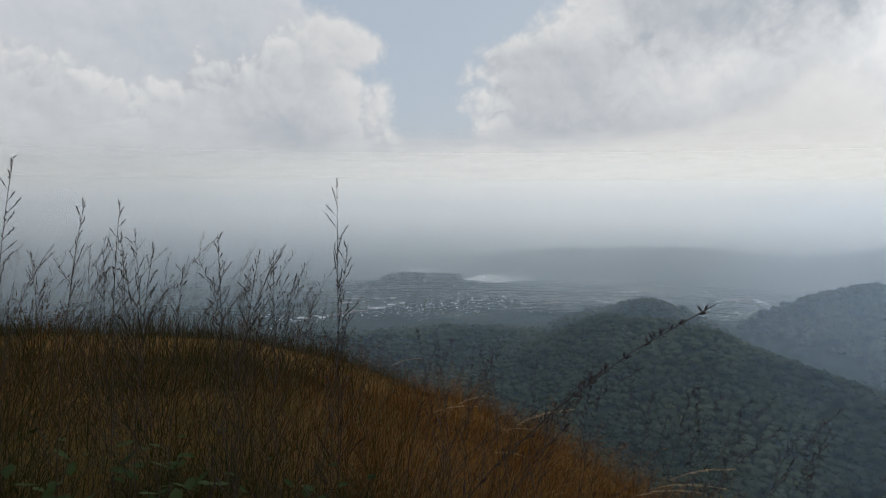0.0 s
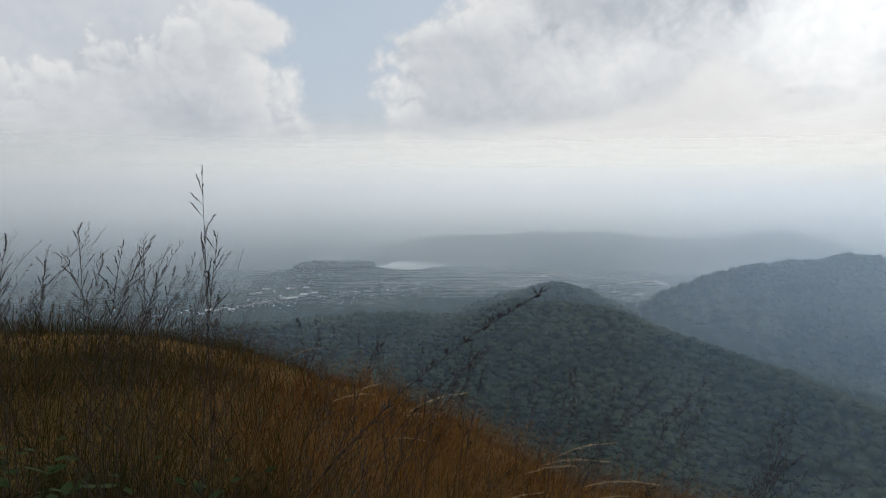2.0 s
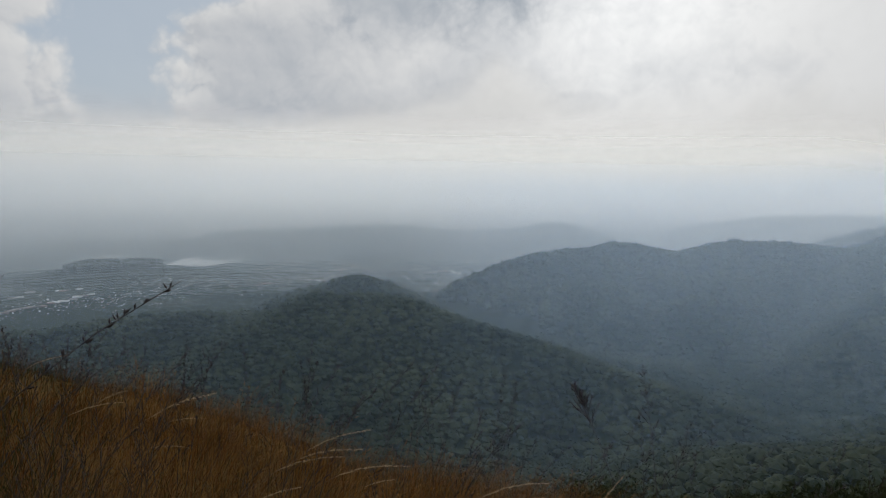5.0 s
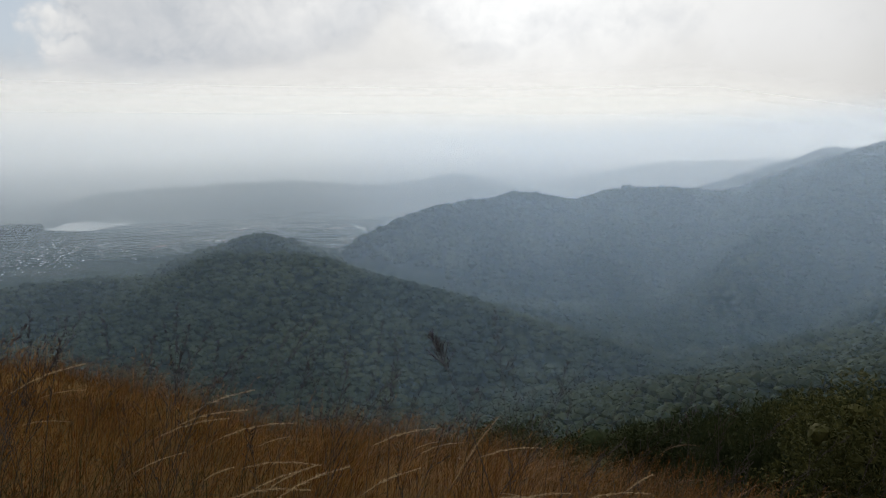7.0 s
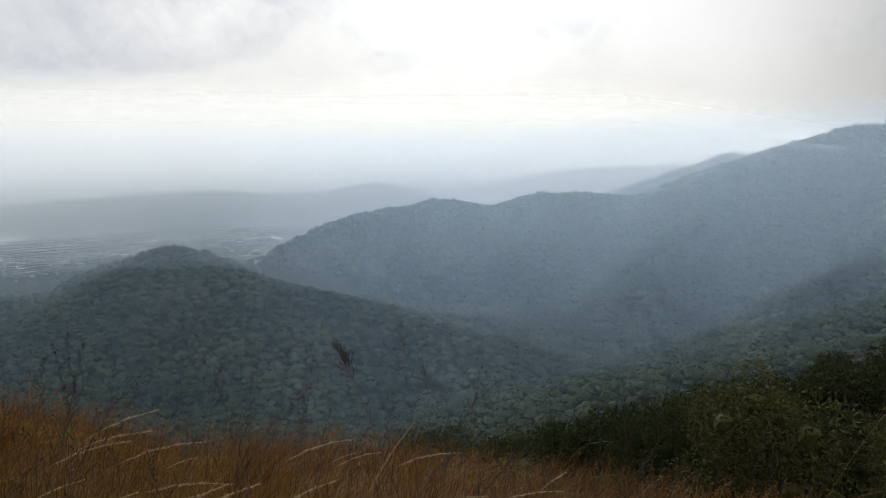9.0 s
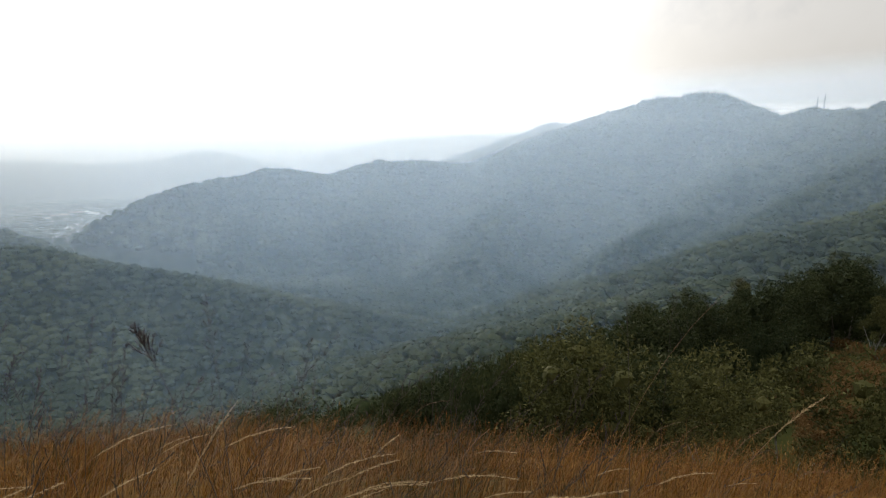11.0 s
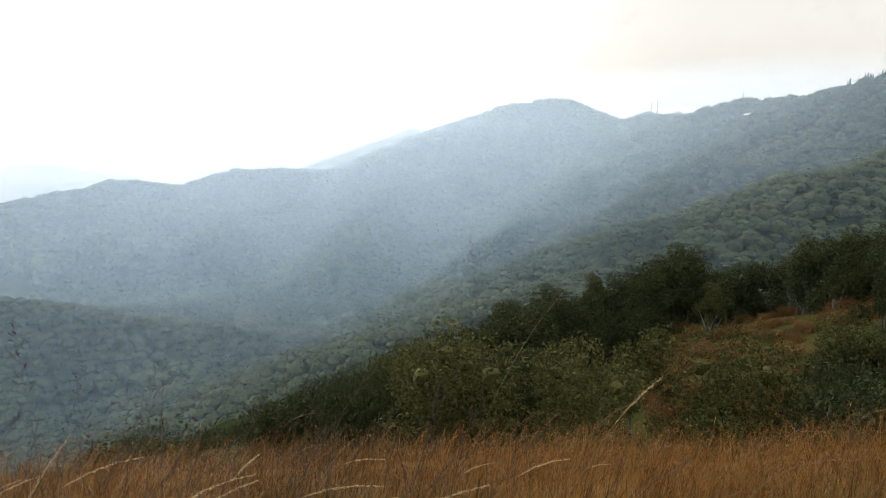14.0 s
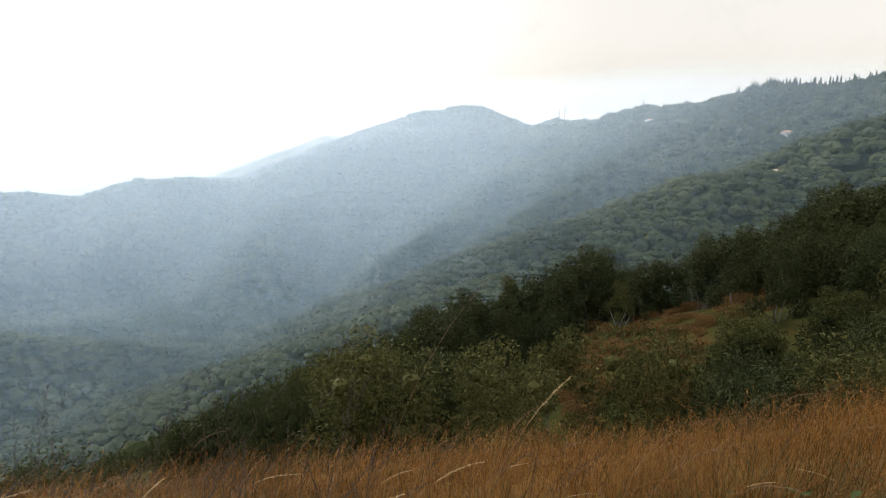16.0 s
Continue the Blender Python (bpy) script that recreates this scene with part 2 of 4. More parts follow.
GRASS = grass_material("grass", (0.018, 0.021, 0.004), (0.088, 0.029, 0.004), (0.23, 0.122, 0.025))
FOREST = foliage("forest", (0.014, 0.021, 0.009), (0.034, 0.045, 0.019), (0.076, 0.085, 0.038), 0.012, single=0.2)
SHRUB = foliage("shrub_leaves", (0.018, 0.021, 0.007), (0.044, 0.046, 0.015), (0.100, 0.092, 0.032), 0.08, single=0.38)
DARK_LEAF = foliage("dark_leaves", (0.012, 0.018, 0.008), (0.026, 0.032, 0.012), (0.048, 0.050, 0.019), 0.08, single=0.3)
HERB = foliage("herb_leaves", (0.010, 0.019, 0.007), (0.022, 0.036, 0.012), (0.04, 0.056, 0.021), 0.8)


def ground_material():
    m, n = material("ground")
    p = n.add("ShaderNodeNewGeometry").outputs["Position"]
    far = n.add("ShaderNodeVectorMath", {0: p}, operation="LENGTH").outputs["Value"]
    broad, fine = n.noise(p, 0.35, 4.0), n.noise(p, 14.0, 6.0, 0.7)
    turf = n.ramp(n.math("MULTIPLY_ADD", fine, 0.5, n.math("MULTIPLY", broad, 0.5)),
                  (0.35, (0.035, 0.035, 0.014)), (0.52, (0.10, 0.060, 0.022)), (0.7, (0.17, 0.10, 0.04)))
    wood = n.ramp(n.noise(p, 0.05, 6.0, 0.65), (0.35, (0.015, 0.021, 0.010)), (0.65, (0.030, 0.038, 0.017)))
    plain = n.ramp(n.noise(p, 0.006, 8.0, 0.65), (0.40, (0.028, 0.038, 0.027)), (0.55, (0.048, 0.058, 0.042)), (0.70, (0.11, 0.108, 0.08)))
    scrub = n.ramp(n.noise(p, 0.25, 6.0, 0.65), (0.38, (0.018, 0.022, 0.008)), (0.55, (0.030, 0.029, 0.010)), (0.70, (0.050, 0.031, 0.012)))
    c = n.mix(smooth_step(n, far, 14.0, 24.0), turf, scrub)
    c = n.mix(smooth_step(n, far, 60.0, 120.0), c, wood)
    flat = n.add("ShaderNodeSeparateXYZ", {0: n.add("ShaderNodeNewGeometry").outputs["True Normal"]}).outputs[2]
    plain = n.mix(smooth_step(n, flat, 0.999, 0.985), plain, wood)
    c = n.mix(smooth_step(n, far, 1100.0, 1300.0), c, plain)
    finish(n, c, 0.95, fine, 0.4, spec=0.0)
    return m


def plain_material(name, colour, rough=0.7, spread=0.15, scale=3.0, spec=0.3, metal=0.0):
    m, n = material(name)
    p = n.add("ShaderNodeNewGeometry")
    v = n.math("ADD", n.math("MULTIPLY", n.noise(p.outputs["Position"], scale, 5.0, 0.6), 0.7),
               n.math("MULTIPLY", p.outputs["Random Per Island"], 0.3))
    lo, hi = tuple(c * (1 - spread) for c in colour), tuple(min(1, c * (1 + spread)) for c in colour)
    finish(n, n.ramp(v, (0.3, lo), (0.7, hi)), rough, spec=spec)
    return m


GROUND = ground_material()
BARK = plain_material("bark", (0.10, 0.085, 0.07), 0.9, 0.4, 8.0)
BIRCH_BARK = plain_material("birch_bark", (0.15, 0.145, 0.125), 0.8, 0.3, 6.0)
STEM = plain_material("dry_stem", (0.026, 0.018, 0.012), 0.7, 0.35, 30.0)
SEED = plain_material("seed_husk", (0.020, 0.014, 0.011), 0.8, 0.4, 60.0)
PALE = plain_material("pale_straw", (0.29, 0.205, 0.095), 0.6, 0.25, 20.0)
WALL = plain_material("pale_render", (0.55, 0.52, 0.48), 0.8, 0.15, 0.4)
ROOF = plain_material("clay_roof", (0.32, 0.20, 0.14), 0.8, 0.35, 0.3)
STEEL = plain_material("painted_steel", (0.22, 0.23, 0.25), 0.5, 0.2, 1.0)
EARTH = plain_material("bare_earth", (0.24, 0.17, 0.11), 0.9, 0.3, 0.5)


def town_material():
    """Pale sheds, grey roofs and clay tiles, one tint a building."""
    m, n = material("town_roofs")
    own = n.add("ShaderNodeNewGeometry").outputs["Random Per Island"]
    finish(n, n.ramp(own, (0.0, (0.20, 0.19, 0.18)), (0.3, (0.30, 0.22, 0.19)), (0.55, (0.38, 0.37, 0.36)), (0.85, (0.60, 0.59, 0.57)), (1.0, (0.88, 0.87, 0.85))), 0.25, spec=0.5)
    return m


TOWN = town_material()


def water_material():
    m, n = material("water")
    p = n.add("ShaderNodeNewGeometry").outputs["Position"]
    finish(n, (0.10, 0.12, 0.11, 1), 0.12, n.noise(p, 0.5, 3.0), 0.05, spec=0.6)
    return m


WATER = water_material()


def haze_band_material(name, colour, share, deep):
    """Added bands in place of haze: share of the light is scattered, the rest passes through. It thins out upwards and,
    where deep, its strength by bearing is tuned to the camera's view.
    """
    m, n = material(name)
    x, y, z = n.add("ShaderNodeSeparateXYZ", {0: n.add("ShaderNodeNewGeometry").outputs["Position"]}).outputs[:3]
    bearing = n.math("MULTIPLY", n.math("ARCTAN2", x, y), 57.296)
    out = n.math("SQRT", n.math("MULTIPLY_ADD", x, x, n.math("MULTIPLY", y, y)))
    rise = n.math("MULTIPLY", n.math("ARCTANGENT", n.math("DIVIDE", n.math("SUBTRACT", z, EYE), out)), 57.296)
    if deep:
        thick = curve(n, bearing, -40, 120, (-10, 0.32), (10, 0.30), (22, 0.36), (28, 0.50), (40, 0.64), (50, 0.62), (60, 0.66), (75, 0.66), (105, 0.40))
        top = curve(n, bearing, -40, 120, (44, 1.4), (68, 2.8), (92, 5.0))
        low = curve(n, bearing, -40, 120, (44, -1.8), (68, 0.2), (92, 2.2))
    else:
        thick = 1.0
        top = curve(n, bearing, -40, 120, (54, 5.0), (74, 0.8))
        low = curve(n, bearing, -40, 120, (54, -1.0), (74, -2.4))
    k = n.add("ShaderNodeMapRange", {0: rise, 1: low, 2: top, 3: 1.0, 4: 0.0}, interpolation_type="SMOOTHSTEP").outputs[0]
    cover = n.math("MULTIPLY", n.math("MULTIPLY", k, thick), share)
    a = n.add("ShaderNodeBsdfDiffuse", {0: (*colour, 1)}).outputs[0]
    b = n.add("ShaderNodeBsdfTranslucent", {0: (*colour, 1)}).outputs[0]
    band_scatter = n.add("ShaderNodeMixShader", {0: 0.95, 1: a, 2: b}).outputs[0]
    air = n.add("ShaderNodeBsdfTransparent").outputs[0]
    n.add("ShaderNodeOutputMaterial", {0: n.add("ShaderNodeMixShader", {0: cover, 1: air, 2: band_scatter}).outputs[0]})
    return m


# ---------------------------------------------------------------- the land
def line(*rows):
    """A crest line from rows of angle, elevation and distance."""
    return np.array([at(*r) for r in rows])


# crest line, slope of the sides, roundness of the crest
RIDGES = [
    # wooded knoll, and before it the hill across the valley with its shoulder coming down towards the meadow
    (line((16.6, -9.5, 960), (16.8, -9.6, 950)), 0.42, 18),
    (line((13.4, -10.7, 760), (15, -10.9, 745), (18.4, -11.0, 730), (21.2, -11.25, 690), (25.4, -12.9, 640), (30.4, -14.6, 590), (36, -16.4, 550), (44, -18.2, 510)), 0.62, 12),
    (line((15, -12.0, 735), (21.2, -12.3, 680), (25.4, -13.7, 635), (30.4, -15.3, 585), (36, -16.9, 545), (44, -18.6, 505)), 0.36, 22),
    # low wooded humps beyond
    (line((-18, -13.0, 900), (-10.9, -12.6, 880), (-6, -12.9, 860), (-1.2, -12.4, 845), (2.0, -12.1, 840), (5.8, -12.4, 845), (9.5, -12.7, 850)), 0.42, 20),
    # long spur that ends at the town: its steep nose, then its crest
    (line((24.9, -12.2, 1030), (25.4, -10.6, 1045), (26.4, -9.5, 1055), (28.0, -8.65, 1070), (30.5, -8.0, 1090), (33.2, -7.5, 1110)), 1.0, 8),
    (line((33.4, -7.5, 1120), (36, -6.65, 1140), (38.9, -6.15, 1160), (42.2, -6.35, 1200), (44.5, -6.35, 1220),
          (48.8, -5.4, 1260), (53, -5.4, 1300), (56.5, -5.3, 1330), (60, -4.5, 1360), (64, -2.9, 1380), (66.4, -1.75, 1390), (68.3, -0.8, 1400), (71, 0.1, 1400), (74.3, 0.5, 1400)), 0.40, 22),
    # shoulder behind it
    (line((54.5, -4.9, 1600), (57, -3.9, 1640), (59.3, -3.1, 1650), (62.0, -2.1, 1680), (66, -2.0, 1700)), 0.6, 15),
    # high ridge with the masts
    (line((74.3, 0.5, 1400), (76.5, -0.2, 1370), (78.3, -0.9, 1330), (80.2, -1.2, 1300), (82.1, -0.5, 1270), (85.8, -0.5, 1200), (88.0, 0.2, 1130), (89.6, 0.7, 1120), (93.9, 0.7, 1050),
          (95.5, 1.4, 1030), (98.4, 2.1, 1000), (105, 2.5, 950), (118, 3.5, 900), (140, 4, 800)), 0.45, 22),
    (line((78.5, -0.4, 2300), (79, -0.5, 2300)), 0.6, 20),
    # folds in the face of the ridge
    (line((66, -2.9, 1370), (60, -7.3, 1050), (56, -12.5, 820)), 0.75, 18),
    (line((85.8, -1.4, 1190), (77, -6.5, 930), (70, -11.8, 700)), 0.75, 18),
    (line((92, -0.2, 1080), (85, -4.9, 800), (79, -9.8, 600)), 0.75, 18),
    (line((49, -6.2, 1240), (46, -10.2, 960)), 0.75, 18),
    (line((40, -6.8, 1170), (38.5, -10.3, 960)), 0.75, 18),
    # near wooded side ridge with the clearing
    (line((112, 0.5, 520), (105.5, -0.8, 500), (99.8, -4.2, 450), (94.7, -5.0, 430), (91.1, -7.3, 400), (86.7, -10.2, 370),
          (80.7, -13.4, 340), (75.9, -15.0, 320), (69.4, -17.6, 310), (62, -20, 300)), 0.45, 15),
    # far hills on the plain
    (line((6, -5.3, 2000), (8.5, -5.1, 2000), (14.1, -4.9, 1980), (19.0, -4.65, 1950), (23.2, -4.9, 1980), (28, -5.05, 2000), (31, -4.7, 2000), (34, -4.15, 2020), (36.5, -4.7, 2050), (39, -5.6, 2050)), 0.3, 30),
    (line((-11, -9.0, 1480), (-6.4, -8.2, 1490), (-3.5, -7.6, 1500), (0.4, -7.7, 1500), (3, -8.2, 1500)), 0.25, 25),
    (line((43.5, -5.0, 2300), (46.3, -3.8, 2340), (51, -3.0, 2400), (57, -2.6, 2500), (66, -2.3, 2600)), 0.3, 40),
]


def crest_height(p, crest, slope, round_):
    """The height of a roof-like ridge over the places p."""
    best = np.full(len(p), -1e9)
    for a, b in zip(crest, crest[1:]):
        ab = (b - a)[:2]
        k = np.clip(((p - a[:2]) @ ab) / (ab @ ab), 0, 1)
        off = np.linalg.norm(p - (a[:2] + k[:, None] * ab), axis=1)
        best = np.maximum(best, a[2] + k * (b[2] - a[2]) - slope * (np.sqrt(off * off + round_ * round_) - round_))
    return best


def soft_max(a, b, w):
    m = np.maximum(a, b)
    return m + w * np.log(np.exp((a - m) / w) + np.exp((b - m) / w))


def wavy(p, size, seed):
    """Smooth uneven ground, -1 to 1."""
    r, out = rng(seed), 0
    for k in range(7):
        a, f = r.uniform(0, 2 * math.pi), r.uniform(0.6, 1.7) / size
        out = out + np.sin(f * (p[:, 0] * math.cos(a) + p[:, 1] * math.sin(a)) * 2 * math.pi + r.uniform(0, 6.3))
    return out / 4


def meadow(p):
    """The grassy shoulder where the walker stands: a tilted, rounding slope."""
    d = np.linalg.norm(p, axis=1)
    down = radians(55)
    along = p[:, 0] * math.sin(down) + p[:, 1] * math.cos(down)
    across = p[:, 0] * math.cos(down) - p[:, 1] * math.sin(down)
    turn = -across / np.maximum(d, 0.01)
    soft = 1 - 0.30 * np.clip((turn - 0.5) / 0.4, 0, 1) - 0.15 * np.clip((turn - 0.6) / 0.2, 0, 1)
    ledge = np.clip((turn - 0.84) / 0.12, 0, 1)
    drop = 0.010 * soft * np.minimum(d, 22) ** 2 + (0.42 - 0.22 * ledge) * np.clip(d - 22, 0, 140) + 0.42 * np.maximum(d - 162, 0)
    back = np.clip(-along / 25, 0, 1)
    # the brow is raised by bearing so the grass line fits the camera's view
    bearing = np.degrees(np.arctan2(p[:, 0], p[:, 1]))
    brow = 0.035 * np.exp(-((bearing - 30) / 15) ** 2) * np.minimum(d, 13) * np.clip((40 - d) / 20, 0, 1) + 0.07 * np.clip((bearing - 88) / 18, 0, 1.3) * np.clip((165 - bearing) / 40, 0, 1) * np.minimum(d, 13) * np.clip((26 - d) / 12, 0, 1)
    return -0.305 * along * (1 - 0.5 * back) * (1 - 0.35 * ledge - 0.28 * np.clip((turn - 0.6) / 0.2, 0, 1) * np.clip((d - 1) / 2, 0, 1)) - drop * (1 - back) + 0.06 * wavy(p, 3.0, 5) + brow


SIDE = line((130, -5.0, 42), (114, -9.5, 48), (105, -12.2, 56), (97, -14.8, 62), (90, -16.8, 70), (85, -17.4, 76), (78, -19.2, 95), (70, -22.4, 115), (61, -26.5, 140), (49, -32, 165))


def height(p):
    """The height of the ground at the places p, an (n, 2) array."""
    p = np.asarray(p, float)
    d = np.linalg.norm(p, axis=1)
    floor = np.interp(d, [0, 350, 600, 900, 1300, 1800, 2400, 3200, 4200, 5200],
                      [-190, -190, -208, -228, -229, -226, -205, -168, -100, -28])
    land = floor.copy()
    for crest, slope, round_ in RIDGES:
        h = crest_height(p, crest, slope, round_)
        land = soft_max(land, h, 6.0)
    land = land + np.clip((d - 150) / 400, 0, 1) * np.clip((land - floor) / 60, 0, 1) * 5 * wavy(p, 190, 8)
    near = soft_max(meadow(p), crest_height(p, SIDE, 0.55, 5), 0.8)
    return np.where(d < 18, meadow(p), soft_max(near, land, 3.0))


def height1(x, y):
    return float(height([(x, y)])[0])


def land_on(az, el, lo, hi):
    """The first place between two distances where a sight line meets the ground."""
    d = np.linspace(lo, hi, 400)
    a = radians(az)
    hit = height(np.stack([d * math.sin(a), d * math.cos(a)], 1)) > EYE + d * math.tan(radians(el))
    k = d[np.argmax(hit)] if hit.any() else hi
    return Vector((k * math.sin(a), k * math.cos(a), height1(k * math.sin(a), k * math.cos(a))))


CLEARING_A, CLEARING_B = land_on(97.7, -4.6, 250, 900), land_on(98.8, -4.0, 250, 900)


def build_ground():
    az = np.concatenate([np.arange(-42, 122, 0.55), np.arange(122, 318, 4.0)])
    rad = np.concatenate([np.geomspace(0.25, 30, 70), np.geomspace(31, 1500, 170), np.geomspace(1512, 4960, 150)])
    a, r = np.meshgrid(np.radians(az), rad)
    p = np.stack([(r * np.sin(a)).ravel(), (r * np.cos(a)).ravel()], 1)
    verts = np.column_stack([p, height(p)])
    na, nr = len(az), len(rad)
    i, j = np.meshgrid(np.arange(nr - 1), np.arange(na), indexing="ij")
    k = (j + 1) % na
    faces = np.stack([i * na + j, i * na + k, (i + 1) * na + k, (i + 1) * na + j], -1).reshape(-1, 4)[:, ::-1]
    verts = np.vstack([verts, (0, 0, height1(0, 0))])
    hub = np.stack([np.full(na, len(verts) - 1), np.arange(na), np.arange(na), (np.arange(na) + 1) % na], -1)
    tri = np.column_stack([hub[:, 0], hub[:, 3], hub[:, 1]])
    faces = np.vstack([np.stack([faces[:, 0], faces[:, 1], faces[:, 2]], -1), np.stack([faces[:, 0], faces[:, 2], faces[:, 3]], -1), tri[:, ::-1]])
    ob = part("ground", mesh_from("ground", verts, faces, True), GROUND)
    tagged(ob, "grassy shoulder falling to wooded valleys and a wide plain", "ground", kind="structure")


build_ground()


# ---------------------------------------------------------------- bands that stand in for haze over the valleys
def build_haze_bands():
    """Added see-through bands ringed round the camera in place of haze: six deep layers, each of fine level bands that
    lie at many distances within it.
    """
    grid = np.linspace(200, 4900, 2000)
    depth = np.concatenate([[0], np.cumsum(np.interp(grid[1:], *HAZE_DENSITY) * np.diff(grid))])
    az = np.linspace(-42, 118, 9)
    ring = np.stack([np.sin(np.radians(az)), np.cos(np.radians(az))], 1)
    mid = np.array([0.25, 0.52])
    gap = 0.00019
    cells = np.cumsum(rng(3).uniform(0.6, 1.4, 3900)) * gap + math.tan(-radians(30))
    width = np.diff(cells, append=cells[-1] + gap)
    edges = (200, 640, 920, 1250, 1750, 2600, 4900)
    # haze colour put into the bands by distance: bluish near, whiter far
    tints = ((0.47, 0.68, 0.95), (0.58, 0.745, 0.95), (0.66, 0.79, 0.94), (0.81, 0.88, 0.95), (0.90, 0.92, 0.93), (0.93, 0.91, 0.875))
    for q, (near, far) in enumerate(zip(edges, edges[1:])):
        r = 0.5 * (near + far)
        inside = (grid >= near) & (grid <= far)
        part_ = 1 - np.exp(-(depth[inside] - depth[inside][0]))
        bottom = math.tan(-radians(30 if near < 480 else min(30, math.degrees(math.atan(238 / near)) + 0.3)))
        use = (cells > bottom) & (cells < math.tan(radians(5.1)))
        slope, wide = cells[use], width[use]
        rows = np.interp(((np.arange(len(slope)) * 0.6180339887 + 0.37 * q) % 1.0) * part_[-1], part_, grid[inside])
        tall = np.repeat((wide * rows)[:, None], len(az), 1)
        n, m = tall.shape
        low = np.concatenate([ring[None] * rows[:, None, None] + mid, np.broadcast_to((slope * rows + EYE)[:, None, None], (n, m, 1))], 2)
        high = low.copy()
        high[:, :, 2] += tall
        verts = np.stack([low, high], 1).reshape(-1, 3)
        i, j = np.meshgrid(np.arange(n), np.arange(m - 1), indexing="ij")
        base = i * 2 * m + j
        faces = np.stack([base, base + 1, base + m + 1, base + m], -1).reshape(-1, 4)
        ob = part("mist", mesh_from("mist", verts, faces, True), haze_band_material("mist", tints[q], float(part_[-1]), r < 1300))
        tagged(ob, "thin see-through bands standing in for haze over the valley", "mist", kind="stuff")


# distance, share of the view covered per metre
HAZE_DENSITY = ([200, 700, 790, 960, 1060, 1400, 2000, 2600, 3200, 4900], [0.00052, 0.00055, 0.0013, 0.0013, 0.0008, 0.00085, 0.00090, 0.0014, 0.0022, 0.0030])
build_haze_bands()


# ---------------------------------------------------------------- woods
def ball(level):
    bm = bmesh.new()
    bmesh.ops.create_icosphere(bm, subdivisions=level, radius=1.0)
    v = np.array([x.co[:] for x in bm.verts])
    f = np.array([[x.index for x in y.verts] for y in bm.faces])
    bm.free()
    return v, f


def crown(level, clumps, size, seed):
    """A tree crown of radius about 1: a lumpy dome with leaf clumps over it, as triangles."""
    r = rng(seed)
    v, f = ball(level)
    bumps = r.normal(size=(9, 3))
    bumps /= np.linalg.norm(bumps, axis=1)[:, None]
    swell = 0.78 + 0.34 * np.max(np.exp(5.0 * (v @ bumps.T - 1)), axis=1) + r.uniform(-0.06, 0.06, len(v))
    v = v * swell[:, None] * (1, 1, 0.85)
    f = f[v[f][:, :, 2].mean(axis=1) > -0.3]
    vs, fs = [v], [f]
    base = len(v)
    for i in range(clumps):
        w = r.normal(size=3)
        w[2] = abs(w[2]) - 0.25
        w /= np.linalg.norm(w)
        s = 0.78 + 0.34 * np.max(np.exp(5.0 * (bumps @ w - 1)))
        c = w * s * (1, 1, 0.85) * r.uniform(0.92, 1.12)
        tilt = w + r.normal(size=3) * 0.3
        tilt /= np.linalg.norm(tilt)
        u = np.cross(tilt, r.normal(size=3))
        u /= np.linalg.norm(u)
        t = np.cross(tilt, u)
        k = size * r.uniform(0.6, 1.3)
        vs.append(np.array([c + u * k, c + t * k * 0.7, c - u * k, c - t * k * 0.7]))
        fs.append(np.array([[base, base + 1, base + 2], [base, base + 2, base + 3]]))
        base += 4
    return np.vstack(vs), np.vstack(fs)


def scatter(az0, az1, d0, d1, spacing, seed, sight=True):
    """Places for trees over a sector, about spacing apart, where they can be seen."""
    r = rng(seed)
    area = radians(az1 - az0) * (d1 * d1 - d0 * d0) / 2
    n = int(area / (spacing * spacing) * 1.15)
    d = np.sqrt(r.uniform(d0 * d0, d1 * d1, n))
    a = np.radians(r.uniform(az0, az1, n))
    p = np.stack([d * np.sin(a), d * np.cos(a)], 1)
    if sight:
        z = height(p)
        seen = np.ones(n, bool)
        for k in np.geomspace(0.014, 0.97, 44):
            seen &= height(p * k) - EYE < k * (z - EYE + 5.5) + 0.1
        p = p[seen]
    return p


def wood(name, label, places, templates, size, seed, mat):
    """Many crowns in one mesh."""
    r = rng(seed)
    z = height(places)
    vs, fs, base = [], [], 0
    for (x, y), h in zip(places, z):
        v, f = templates[r.integers(len(templates))]
        s = size * r.uniform(0.65, 1.25)
        a = r.uniform(0, 6.283)
        turn = np.array([[math.cos(a), -math.sin(a), 0], [math.sin(a), math.cos(a), 0], [0, 0, 1]])
        tall = r.uniform(0.75, 1.1)
        vs.append(v @ turn.T * (s, s, s * tall) + (x, y, h + s * tall * 0.7 + r.uniform(-1.0, 1.2)))
        fs.append(f + base)
        base += len(v)
    ob = part(name, mesh_from(name, np.vstack(vs), np.vstack(fs)), mat)
    tagged(ob, label, "woodland", kind="stuff")


